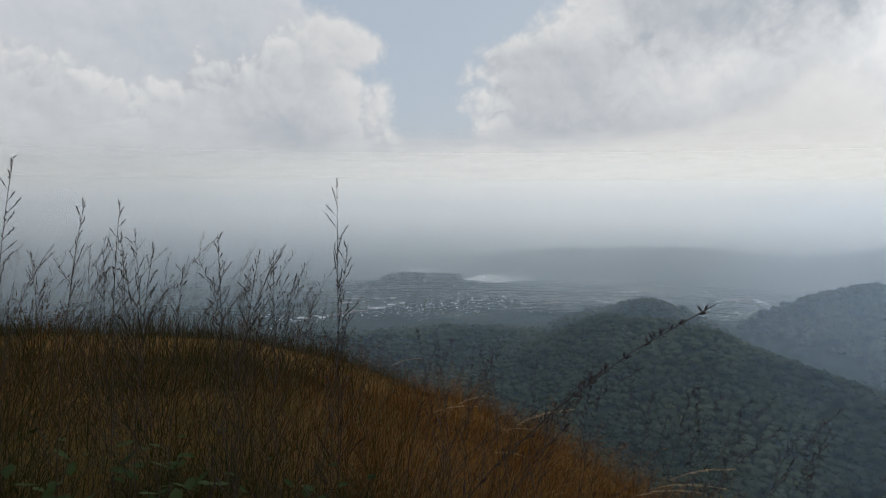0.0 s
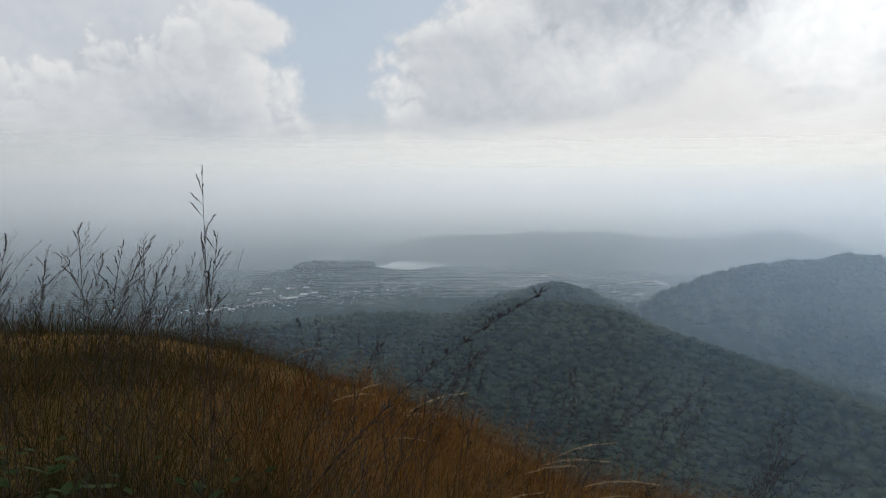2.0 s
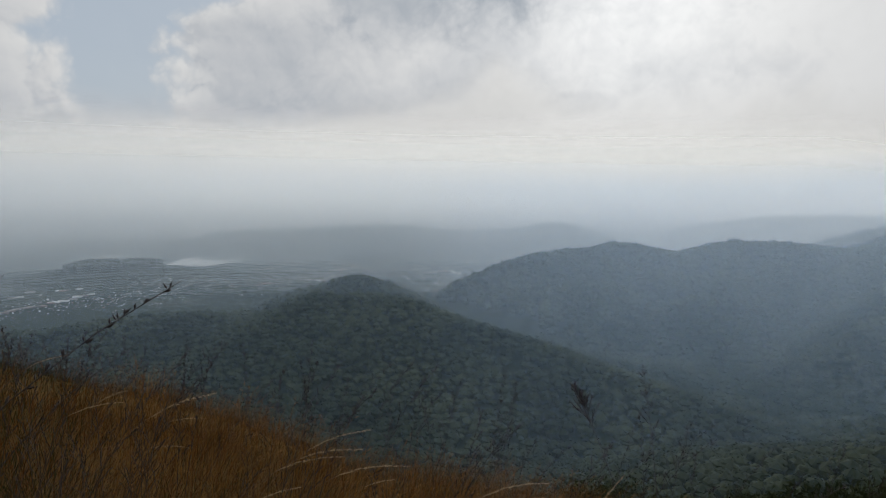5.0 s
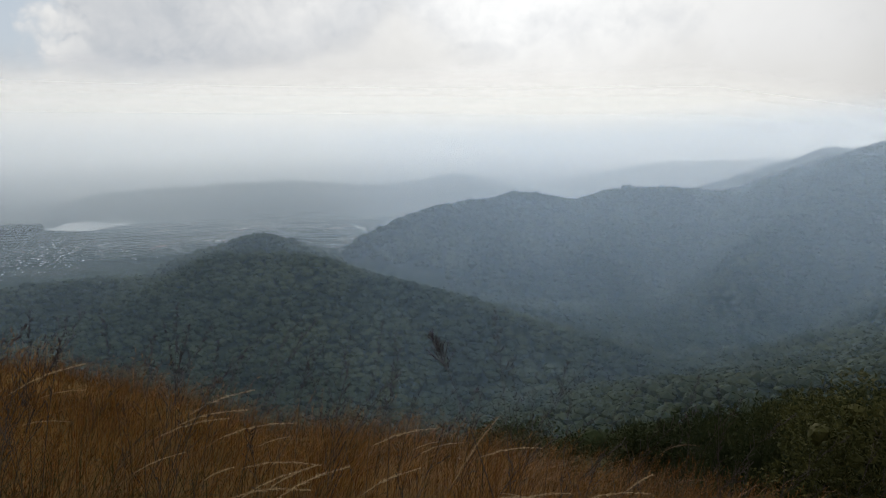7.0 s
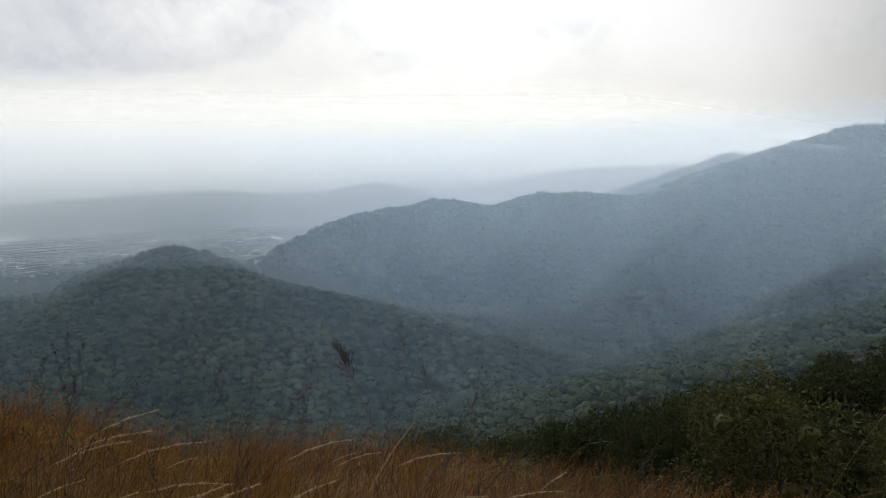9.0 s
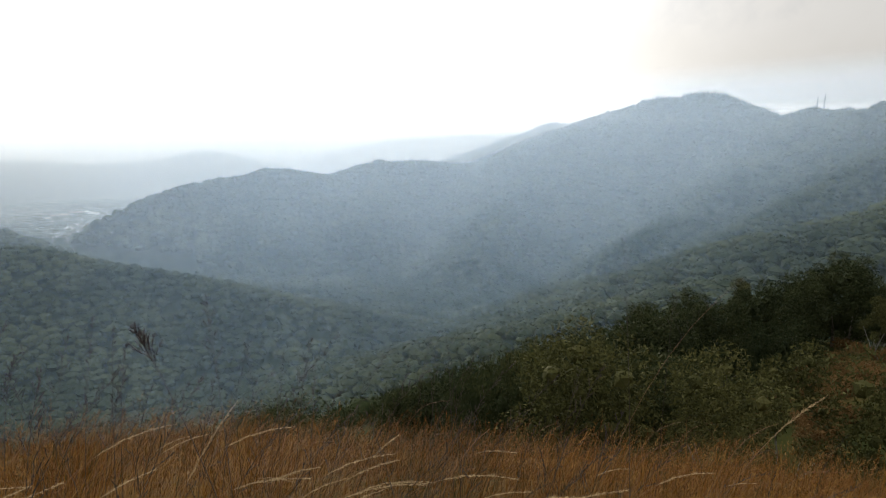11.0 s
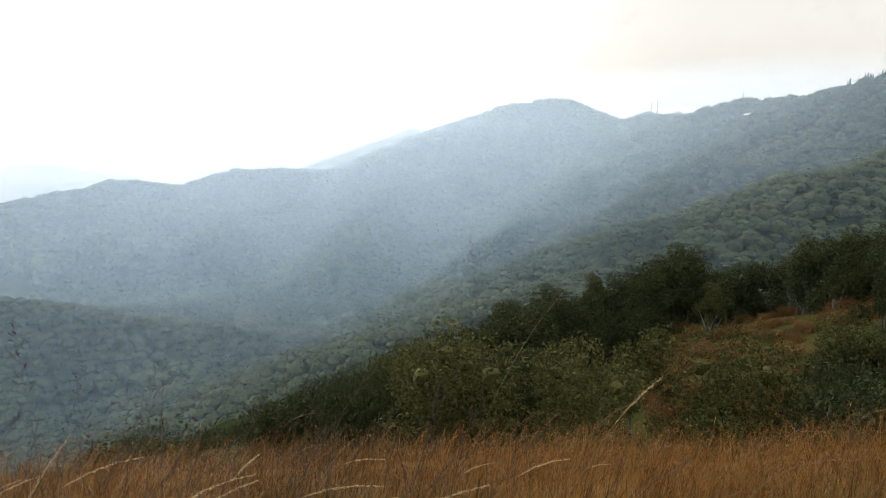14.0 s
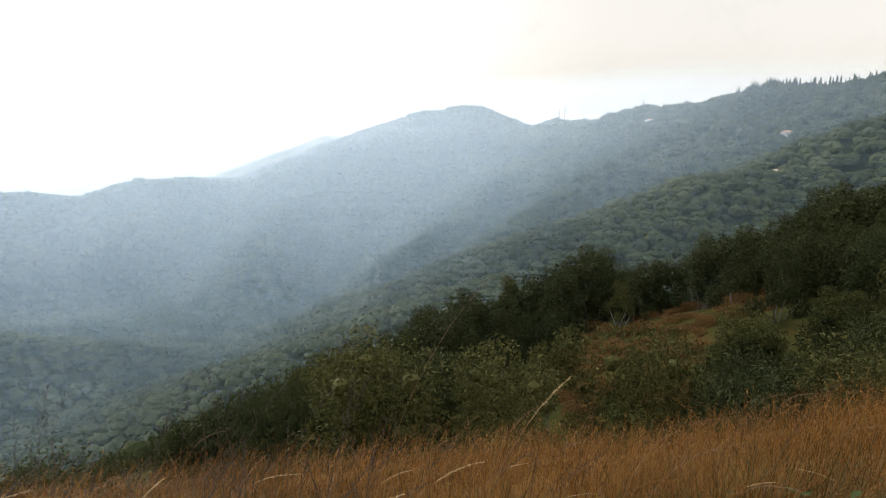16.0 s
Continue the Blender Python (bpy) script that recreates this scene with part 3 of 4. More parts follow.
def build_woods():
    close = [crown(1, 70, 0.16, 10 + k) for k in range(5)]
    near = [crown(1, 16, 0.22, 15 + k) for k in range(6)]
    middle = [crown(1, 5, 0.26, 20 + k) for k in range(8)]
    far = [crown(1, 2, 0.34, 30 + k) for k in range(6)]
    p0 = scatter(-40, 118, 150, 250, 5.2, 1)
    p0 = p0[np.degrees(np.arctan2(p0[:, 0], p0[:, 1])) > -11]
    p = scatter(-40, 118, 250, 430, 4.9, 4)
    p2 = scatter(-30, 118, 430, 850, 5.7, 2)
    p3 = scatter(-25, 118, 850, 1750, 8.0, 3)
    p3 = p3[(height(p3) > -205) | (p3[:, 0] > 0.65 * p3[:, 1])]
    bare = np.array([CLEARING_A[:2], CLEARING_B[:2]])
    p = p[np.min(np.linalg.norm(p[:, None] - bare[None], axis=2), axis=1) > 9]
    p2 = p2[np.min(np.linalg.norm(p2[:, None] - bare[None], axis=2), axis=1) > 9]
    wood("woodland", "broadleaf wood of green crowns just below the meadow", p0, close, 3.5, 1, FOREST)
    wood("woodland", "broadleaf wood of green crowns on the near slopes", p, near, 4.0, 4, FOREST)
    wood("woodland", "dense broadleaf wood covering the hill across the valley", p2, middle, 4.6, 2, FOREST)
    wood("woodland", "hazy broadleaf wood covering the long ridge", p3, far, 6.6, 3, FOREST)


build_woods()


# ---------------------------------------------------------------- lake, town
def build_lake():
    """A flat water sheet with an uneven shore."""
    for az, d, wide, deep, seed in ((4.9, 1690, 92, 88, 3), (-2.2, 1830, 40, 25, 4)):
        c = at(az, 0, d)
        z = height1(c.x, c.y)
        side, ahead = Vector((math.cos(radians(az)), -math.sin(radians(az)), 0)), Vector((math.sin(radians(az)), math.cos(radians(az)), 0))
        bm = bmesh.new()
        ring = []
        r = random.Random(seed)
        for k in range(48):
            a = 2 * math.pi * k / 48
            w = 1 + 0.06 * math.sin(3 * a + seed) + 0.04 * math.sin(7 * a) + r.uniform(-0.015, 0.015)
            x, y = wide * w * math.copysign(abs(math.cos(a)) ** 0.9, math.cos(a)), deep * w * math.sin(a) * abs(math.sin(a)) ** 0.4 + 0.45 * wide * math.cos(a) * (wide > 60)
            q = c + side * x + ahead * y
            ring.append(bm.verts.new((q.x, q.y, z + 1.5)))
        bm.faces.new(ring)
        tagged(part("water", bm, WATER), "still pale lake among low wooded hills", "lake", kind="structure")


build_lake()


# ---------------------------------------------------------------- town, roads
def build_town():
    """Sheds and houses on the plain: bright flat roofs in clusters, many small houses between."""
    r = rng(77)
    verts, faces = [], []
    cube = np.array([(x, y, z) for z in (0, 1) for y in (-0.5, 0.5) for x in (-0.5, 0.5)], float)
    quads = np.array([(4, 5, 7, 6), (0, 1, 5, 4), (2, 6, 7, 3), (0, 4, 6, 2), (1, 3, 7, 5)])
    # angle, elevation, spread in each, number, size of a roof
    clusters = [(-8, -10.7, 9, 0.5, 160, 1.6), (-3, -10.3, 7, 0.6, 200, 1.6), (3, -9.2, 5, 0.8, 300, 1.5), (9.5, -9.5, 3, 0.5, 120, 1.6), (10.5, -8.0, 3, 0.4, 60, 2.0),
                (17.5, -8.4, 3, 0.5, 120, 1.7), (22, -8.4, 4, 0.7, 300, 1.5), (25.5, -8.9, 2, 0.4, 70, 1.5), (30, -7.0, 5, 0.5, 170, 1.7), (-15, -11.0, 6, 0.5, 100, 1.7),
                (14, -8.8, 6, 1.2, 420, 1.5), (24, -10.0, 3, 0.9, 220, 1.5), (1, -9.9, 8, 0.9, 300, 1.5), (41.5, -4.3, 3, 0.9, 150, 4), (20, -4.2, 8, 0.3, 60, 4),
                (41, -2.6, 6, 0.4, 40, 6), (46, -2.2, 8, 0.4, 40, 6), (35, -3.3, 5, 0.3, 50, 5), (53, -2.2, 6, 0.3, 30, 6), (38, -3.6, 5, 0.4, 60, 4)]
    # long bright sheds: a row from one angle and elevation to another, number, length
    sheds = [(-13, -11.1, -7.5, -10.5, 14, 9), (-8.0, -10.6, -3.5, -9.9, 12, 11), (-10, -9.9, -4, -9.4, 8, 9), (8.6, -9.8, 9.8, -9.6, 4, 10), (9.2, -8.6, 10.2, -8.4, 3, 8), (11.0, -7.8, 13.0, -7.9, 4, 6),
             (15.2, -8.7, 17.2, -8.3, 5, 8), (18.3, -9.3, 19.4, -9.3, 3, 9), (22.5, -8.9, 25.4, -8.6, 7, 11), (25.6, -8.9, 26.2, -8.8, 2, 13), (27.5, -7.2, 32.2, -7.0, 10, 9), (13, -9.4, 15, -9.5, 4, 7)]
    spots = []
    for a0, e0, a1, e1, n, size in sheds:
        k = (np.arange(n) + r.uniform(0.1, 0.9, n)) / n
        spots.append((a0 + (a1 - a0) * k, e0 + (e1 - e0) * k + r.normal(0, 0.07, n), size, 1.6))
    for az, el, sa, se, n, size in clusters:
        spots.append((r.normal(az, sa / 2, n), np.minimum(r.normal(el, se / 2, n), -0.8), size, 0.7))
    for a, e, size, long_ in spots:
        n = len(a)
        lo, hi = np.full(n, 850.0), np.full(n, 4700.0)
        ways = np.stack([np.sin(np.radians(a)), np.cos(np.radians(a))], 1)
        for _ in range(16):
            mid = (lo + hi) / 2
            under = height(ways * mid[:, None]) - EYE < mid * np.tan(np.radians(e))
            lo, hi = np.where(under, mid, lo), np.where(under, hi, mid)
        for aa, d in zip(a, lo):
            if d > 4600 or d < 880:
                continue
            p = at(aa, 0, d)
            z = height1(p.x, p.y)
            k = size * r.uniform(0.4, 1.7)
            sx, sy, sz = k, k * r.uniform(0.35, 0.8) / long_, (min(2.2, k * r.uniform(0.12, 0.3) + 0.4) if d < 2400 else 0.5)
            t = -radians(aa) + r.choice([0.1, 0.35, -0.2]) + r.normal() * 0.1
            m = np.array([[math.cos(t), -math.sin(t), 0], [math.sin(t), math.cos(t), 0], [0, 0, 1]])
            faces.append(quads + len(verts) * 8)
            verts.append((cube * (sx, sy, sz)) @ m.T + (p.x, p.y, z + 0.2))
    ob = part("town", mesh_from("town", np.vstack(verts), np.vstack(faces)), TOWN)
    tagged(ob, "far town of pale sheds and small houses on the plain", "town", kind="stuff")


build_town()


def build_mast(az, el_top, el_foot, d, wide):
    """A lattice mast: two legs with rungs and a tip, thickened to show in the camera's view."""
    foot, tip = at(az, el_foot, d), at(az, el_top, d)
    root = tagged(new("radio_mast"), "grey steel radio mast on the ridge, thickened for the view", "mast", "masts on the ridge")
    root.location = (foot.x, foot.y, height1(foot.x, foot.y))
    high = tip.z - root.location.z
    for x, y in ((-wide, -wide), (wide, -wide), (0, wide)):
        bm = bmesh.new()
        tube(bm, [(x, y, -1), (x * 0.5, y * 0.5, high * 0.85)], [0.7, 0.5], 4)
        part("mast_leg", bm, STEEL, root)
    for k in range(9):
        bm = bmesh.new()
        z, s = high * 0.09 * (k + 0.5), 1 - 0.55 * (k + 0.5) / 10
        tube(bm, [(-wide * s, -wide * s, z), (wide * s, -wide * s, z + 1)], [0.15, 0.15], 4)
        part("brace", bm, STEEL, root)
    bm = bmesh.new()
    tube(bm, [(0, 0, high * 0.8), (0, 0, high)], [0.9, 0.5], 5)
    part("antenna", bm, STEEL, root)


for row in ((82.1, 0.75, -0.6, 1270, 0.8), (82.55, 0.95, -0.6, 1265, 0.8), (88.75, 1.55, 0.4, 1120, 0.6), (78.55, 0.45, -0.5, 2300, 2.0)):
    build_mast(*row)


def build_house(az, el, d, wide, deep, tall, label):
    """A pale house with a hipped roof and a row of windows; its front turned to the valley."""
    c = land_on(az, el, d, 1500)
    root = tagged(new("house"), label, "house")
    root.matrix_world = pose(c.x, c.y, c.z + 3.5, 0, 0, -az)
    bm = bmesh.new()
    box(bm, -wide / 2, -deep / 2, -6, wide / 2, deep / 2, tall)
    part("wall", bm, WALL, root)
    bm = bmesh.new()
    o = 0.6
    a = [bm.verts.new((x * (wide / 2 + o), y * (deep / 2 + o), tall + 0.02)) for x, y in ((-1, -1), (1, -1), (1, 1), (-1, 1))]
    b = [bm.verts.new((x * (wide / 2 - deep / 2), 0, tall + deep * 0.28)) for x in (-1, 1)]
    for f in ((a[0], a[1], b[1], b[0]), (a[2], a[3], b[0], b[1]), (a[1], a[2], b[1]), (a[3], a[0], b[0]), (a[3], a[2], a[1], a[0])):
        bm.faces.new(f)
    part("roof", bm, ROOF, root)
    count = max(2, int(wide // 4))
    for k in range(count):
        x = -wide / 2 + (k + 0.5) * wide / count
        bm = bmesh.new()
        box(bm, x - 0.7, -deep / 2 - 0.08, tall * 0.25, x + 0.7, -deep / 2 + 0.05, tall * 0.75)
        part("window", bm, STEEL, root)


build_house(99.3, -1.4, 560, 12, 7, 4.0, "long pale house with a low roof among trees")
build_house(89.3, -0.6, 700, 13, 8, 4.5, "small pale house below the ridge crest")


# ---------------------------------------------------------------- conifers on the crest
def conifer_mesh(seed):
    """A spruce of height 1: whorls of drooping fans round a thin spine."""
    r = rng(seed)
    vs, fs = [], []
    for k in range(13):
        z = 0.10 + 0.88 * k / 13
        reach = 0.20 * (1 - z) ** 0.8 + 0.01
        n = 7
        for i in range(n):
            a = 2 * math.pi * (i + r.uniform(0, 0.9)) / n
            w = reach * r.uniform(0.7, 1.2)
            tip = np.array([math.cos(a) * w, math.sin(a) * w, z - 0.05 * r.uniform(0.5, 1.6)])
            b = 0.32 * w
            side = np.array([-math.sin(a) * b, math.cos(a) * b, 0])
            base = len(vs)
            vs += [np.array([0, 0, z + 0.05]), tip * (0.6, 0.6, 1) + side, tip, tip * (0.6, 0.6, 1) - side]
            fs += [(base, base + 1, base + 2), (base, base + 2, base + 3)]
    base = len(vs)
    for i in range(4):
        a = math.pi / 2 * i
        vs.append(np.array([0.012 * math.cos(a), 0.012 * math.sin(a), 0]))
    vs.append(np.array([0, 0, 1.0]))
    fs += [(base + i, base + (i + 1) % 4, base + 4) for i in range(4)]
    return np.array(vs), np.array(fs)


def build_conifers():
    """Dark spruces standing along the crest."""
    r = rng(9)
    kinds = [conifer_mesh(k) for k in range(4)]
    vs, fs, n = [], [], 0
    spots = [(x, 950 + 6 * (103 - x) * 1.5, h) for x, h in zip(r.choice([96.5, 98.4, 99.3, 100.6, 102, 103.2, 105, 106.5, 108.5], 120) + r.normal(0, 0.55, 120), r.uniform(9, 18, 120))]
    spots += [(x, 1225, h) for x, h in zip(r.uniform(85.4, 87.6, 16), r.uniform(13, 21, 16))]
    spots += [(x, 1400, h) for x, h in zip(r.uniform(69, 77, 60), r.uniform(10, 15, 60))]
    spots += [(x, 1290, h) for x, h in zip(r.uniform(80, 82, 12), r.uniform(11, 17, 12))]
    spots += [(x, 2300, h) for x, h in zip(r.uniform(77.6, 80, 20), r.uniform(6, 14, 20))]
    for az, d, h in spots:
        p = at(az, 0, d + r.uniform(-12, 12))
        v, f = kinds[r.integers(4)]
        vs.append(v * (h * 1.1, h * 1.1, h) + (p.x, p.y, height1(p.x, p.y) + 1.5))
        fs.append(f + n)
        n += len(v)
    ob = part("conifer_row", mesh_from("conifer_row", np.vstack(vs), np.vstack(fs)), SPRUCE)
    tagged(ob, "dark spruces standing along the ridge crest", "woodland", kind="stuff")


SPRUCE = foliage("spruce", (0.015, 0.026, 0.014), (0.028, 0.042, 0.02), (0.05, 0.06, 0.03), 0.05)
build_conifers()


# ---------------------------------------------------------------- shrubs and small trees
def leaf_cloud(lobes, count, size, seed):
    """Leaves over several lobes (centre, radius), each a small pointed blade."""
    r = rng(seed)
    weight = np.array([q[1] ** 2 for q in lobes])
    pick = r.choice(len(lobes), count, p=weight / weight.sum())
    c = np.array([q[0] for q in lobes])[pick]
    rad = np.array([q[1] for q in lobes])[pick]
    w = r.normal(size=(count, 3))
    w /= np.linalg.norm(w, axis=1)[:, None]
    depth = r.uniform(0.35, 1.0, count) ** 0.5 * r.uniform(0.85, 1.18, count)
    c = c + w * (rad * depth)[:, None] * (1, 1, 1.1)
    u = r.normal(size=(count, 3)) + w * 0.6
    u /= np.linalg.norm(u, axis=1)[:, None]
    t = np.cross(u, r.normal(size=(count, 3)))
    t /= np.linalg.norm(t, axis=1)[:, None]
    k = (size * r.uniform(0.6, 1.35, count))[:, None]
    v = np.stack([c - u * k + t * k * 0.38, c - u * k * 0.6 - t * k * 0.5, c + u * k], 1).reshape(-1, 3)
    return v, np.arange(count * 3).reshape(-1, 3)


def build_shrub(name, label, tall, wide, leaves, size, seed, mat, bark, trunk=0.25):
    """A shrub or small tree: forking stems and a crown of leaves over uneven lobes."""
    r = random.Random(seed)
    root = tagged(new(name), label, "tree" if name.endswith("tree") else "shrub")
    lobes = []
    n = 15 if wide > 0.5 * tall else 12
    for k in range(n):
        a, f = k * 2.4 + r.uniform(0, 1), r.uniform(0.25, 1.0)
        z = tall * (trunk + (1 - trunk) * (0.15 + 0.72 * (k + 0.5) / n))
        spread = wide * 0.5 * (1 - 0.75 * max(0, (z / tall - 0.45) / 0.55) ** 1.3) * f
        rad = wide * r.uniform(0.13, 0.23)
        lobes.append(((math.cos(a) * spread, math.sin(a) * spread, min(z, tall - rad)), rad))
    for k, (c, rad) in enumerate(lobes[:5]):
        bm = bmesh.new()
        b = (r.uniform(-0.1, 0.1) * wide, r.uniform(-0.1, 0.1) * wide, -0.4)
        m = ((b[0] + c[0]) * 0.45, (b[1] + c[1]) * 0.45, c[2] * 0.5)
        tube(bm, [b, m, c], [0.014 * tall * r.uniform(0.5, 1), 0.008 * tall, 0.003 * tall], 5)
        part("stem", bm, bark, root)
    v, f = leaf_cloud(lobes, leaves, size, seed)
    bv, bf = ball(1)
    g = rng(seed + 50)
    vs, fs, base = [v], [f], len(v)
    for c, rad in lobes:
        vs.append(bv * (0.30 * rad * g.uniform(0.7, 1.15, (len(bv), 1))) + c)
        fs.append(bf + base)
        base += len(bv)
    part("crown", mesh_from("crown", np.vstack(vs), np.vstack(fs)), mat, root)
    return root


SHRUB_RUST = foliage("bracken", (0.05, 0.035, 0.015), (0.11, 0.060, 0.022), (0.16, 0.10, 0.04), 0.3)
MODELS = [
    build_shrub("shrub", "dense round dark green shrub below the meadow edge", 4.0, 4.2, 9000, 0.062, 1, SHRUB, BARK, 0.02),
    build_shrub("shrub", "dense olive green shrub with yellowing leaves", 4.2, 3.6, 8500, 0.060, 2, SHRUB, BARK, 0.02),
    build_shrub("small_tree", "slender small birch tree with pale stems", 7.0, 3.0, 4500, 0.085, 3, SHRUB, BIRCH_BARK, 0.18),
    build_shrub("small_tree", "broad dark green small tree on the side slope", 7.0, 5.0, 5200, 0.125, 4, DARK_LEAF, BARK, 0.0),
    build_shrub("small_tree", "tall dark green broadleaf tree on the side slope", 9.0, 5.0, 5600, 0.135, 5, DARK_LEAF, BARK, 0.0),
    build_shrub("shrub", "low spreading dark green shrub", 2.2, 3.4, 5000, 0.062, 6, DARK_LEAF, BARK, 0.0),
    build_shrub("shrub", "low rust brown bracken clump", 1.1, 2.4, 1500, 0.065, 7, SHRUB_RUST, BARK, 0.0),
]
HEIGHTS = [4.0, 4.2, 7.0, 7.0, 9.0, 2.2, 1.1]
used = set()


def plant(model, az, d, tall=None, top=None, turn=0.0, group="trees on the side slope"):
    """Set a model, or a copy of it, on the ground, with a given height or with its top at an elevation."""
    p = at(az, 0, d)
    z = height1(p.x, p.y)
    if top is not None:
        tall = max(1.0, EYE + d * math.tan(radians(top)) - z)
    s = tall / HEIGHTS[model]
    m = pose(p.x, p.y, z, 0, 0, turn)
    if model in used:
        ob = copy_thing(MODELS[model], m)
    else:
        ob = MODELS[model]
        ob.matrix_basis = m
        used.add(model)
    wide = min(max(s, 0.6), 1.5)
    ob.scale = (wide, wide, s)
    ob["group"] = group


def plant_all():
    # shrubs and trees that stand out: model, angle, distance, elevation of the top
    for row in ((0, 65.4, 24, -18.6), (3, 71.2, 27, -19.4), (1, 77.4, 22, -19.3), (2, 82.2, 29, -17.2), (0, 90.4, 28, -17.0), (5, 97.2, 25, -18.3),
                (0, 104.0, 24, -15.8), (1, 108.0, 22, -15.5), (5, 100.6, 23, -18.6), (3, 85.4, 76, -10.6), (3, 82.6, 74, -12.4), (2, 78.3, 84, -13.6),
                (4, 90.0, 72, -11.4), (3, 94.0, 66, -10.3), (4, 97.6, 64, -8.2), (4, 100.6, 60, -6.0), (4, 99.2, 46, -8.6), (4, 103.0, 58, -3.9),
                (4, 106.2, 55, -3.8), (4, 109.5, 52, -3.0), (3, 74.5, 92, -14.8), (3, 70.9, 100, -16.2), (2, 61.5, 30, -20.0), (5, 57.4, 30, -21.9),
                (3, 54.0, 36, -22.9), (5, 49.5, 38, -24.2), (2, 87.6, 62, -13.6), (5, 60.0, 26, -21.5), (5, 37.5, 17, -24.6), (5, 41.0, 26, -25.0)):
        plant(*row[:3], top=row[3] + (0.6 if 60 < row[1] < 95 else 0.2), turn=row[1] * 37 % 360)
    # the ragged top line of the side slope
    r = random.Random(12)
    for k in range(34):
        az = 50 + 56 * k / 33 + r.uniform(-0.6, 0.6)
        top = float(np.interp(az, [48.6, 52.5, 57.6, 62.6, 69, 74.3, 80, 84.6, 90.3, 94.3, 100, 103, 106], [-23.8, -22.5, -21, -18.9, -17, -14.7, -12.9, -10.6, -11.6, -8.4, -6.2, -4.3, -3]))
        d = float(np.interp(az, [49, 62, 70, 78, 85, 97, 105], [36, 46, 60, 72, 74, 62, 56])) * r.uniform(0.9, 1.1)
        plant(r.choice((3, 4, 3)), az, d, top=top - r.uniform(0.0, 0.9), turn=r.uniform(0, 360))
    count = 0
    while count < 120:
        az, d = (r.uniform(40, 117), r.uniform(44, 110)) if count % 3 else (r.uniform(95, 116), r.uniform(28, 60))
        if 84 < az < 92 and 30 < d < 62:
            continue
        plant(r.choice((2, 3, 3, 4, 5, 5) if d > 40 else (0, 1, 2, 5, 5)), az, d, tall=r.uniform(2.0, 4.4) + 0.024 * d, turn=r.uniform(0, 360))
        count += 1
    for k in range(150):
        az, d = (r.gauss(88, 5), r.uniform(26, 64)) if k % 3 else (r.uniform(84, 99), r.uniform(52, 74))
        plant(6, az, d, tall=r.uniform(0.5, 1.1), turn=r.uniform(0, 360), group="bracken on the side slope")


plant_all()


# ---------------------------------------------------------------- meadow grass
def strips(root, h, way, bend, side, w, rows):
    """Narrow tapering blades that rise from root and bow over towards way; rows: share of the length, share of the width."""
    n, ring = len(root), []
    for t, k in rows:
        c = root + way * (h * bend * t * t)[:, None] + np.array([0, 0, 1]) * (h * (t - 0.36 * bend * t * t))[:, None]
        ring += [c - side * (w * k / 2)[:, None], c + side * (w * k / 2)[:, None]] if k else [c]
    v = np.stack(ring, 1).reshape(-1, 3)
    b, m = np.arange(n)[:, None] * len(ring), len(rows) - 1
    f = [b + q for i in range(m - 1) for q in ((2 * i, 2 * i + 1, 2 * i + 3), (2 * i, 2 * i + 3, 2 * i + 2))] + [b + (2 * m - 2, 2 * m - 1, 2 * m)]
    return v, np.vstack(f)


def tufts(n, r0, r1, az0, az1, seed):
    """Places of tufts over a ring of the meadow, and how lush each one is."""
    r = rng(seed)
    d = np.sqrt(r.uniform(r0 * r0, r1 * r1, n))
    a = np.radians(r.uniform(az0, az1, n))
    p = np.stack([d * np.sin(a), d * np.cos(a)], 1)
    lush = np.clip(0.45 + 0.4 * wavy(p, 1.1, 21) + 0.25 * wavy(p, 0.4, 22) + r.normal(0, 0.2, n), 0.05, 1.1)
    return p, lush


def grow(n, each, r0, r1, tall, wide, lean, seed, az0=-52, az1=124, fine=True):
    """Grass in tufts: the blades of a tuft fan out from its middle and lean with the wind."""
    r = rng(seed)
    mid, lush = tufts(n, r0, r1, az0, az1, seed + 100)
    k = np.repeat(np.arange(n), each)
    k = k[r.uniform(0, 1, len(k)) < 0.30 + 0.8 * lush[k]]
    n = len(k)
    out = r.normal(0, 1, (n, 2)) * (0.045 + 0.05 * r.uniform(0, 1, n))[:, None] * (1 if fine else 2.2)
    p = mid[k] + out
    h = tall * (0.40 + 0.75 * lush[k]) * r.uniform(0.45, 1.2, n)
    d = np.linalg.norm(p, axis=1)
    h = np.where(d < 1.5, np.minimum(h, 0.38), h)
    wind = radians(128) + 1.1 * wavy(p, 1.6, 23) + r.normal(0, 0.8, n)
    way = out / np.maximum(np.linalg.norm(out, axis=1), 1e-4)[:, None] * 0.75 + np.stack([np.sin(wind), np.cos(wind)], 1) * 0.7
    way = np.column_stack([way / np.maximum(np.linalg.norm(way, axis=1), 1e-4)[:, None], np.zeros(n)])
    bend = np.clip(lean * r.gamma(2.2, 0.42, n), 0.05, 1.75)
    face = r.uniform(0, 2 * math.pi, n)
    side = np.stack([np.cos(face), np.sin(face), 0 * face], 1)
    rows = ((0, 1.0), (0.35, 0.9), (0.7, 0.62), (1.0, 0)) if fine else ((0, 1.0), (0.55, 0.75), (1.0, 0))
    return strips(np.column_stack([p, height(p) - 0.03]), h, way, bend, side, wide * r.uniform(0.6, 1.4, n), rows)


def join(sheets):
    vs, fs, n = [], [], 0
    for v, f in sheets:
        vs.append(v)
        fs.append(f + n)
        n += len(v)
    return np.vstack(vs), np.vstack(fs)


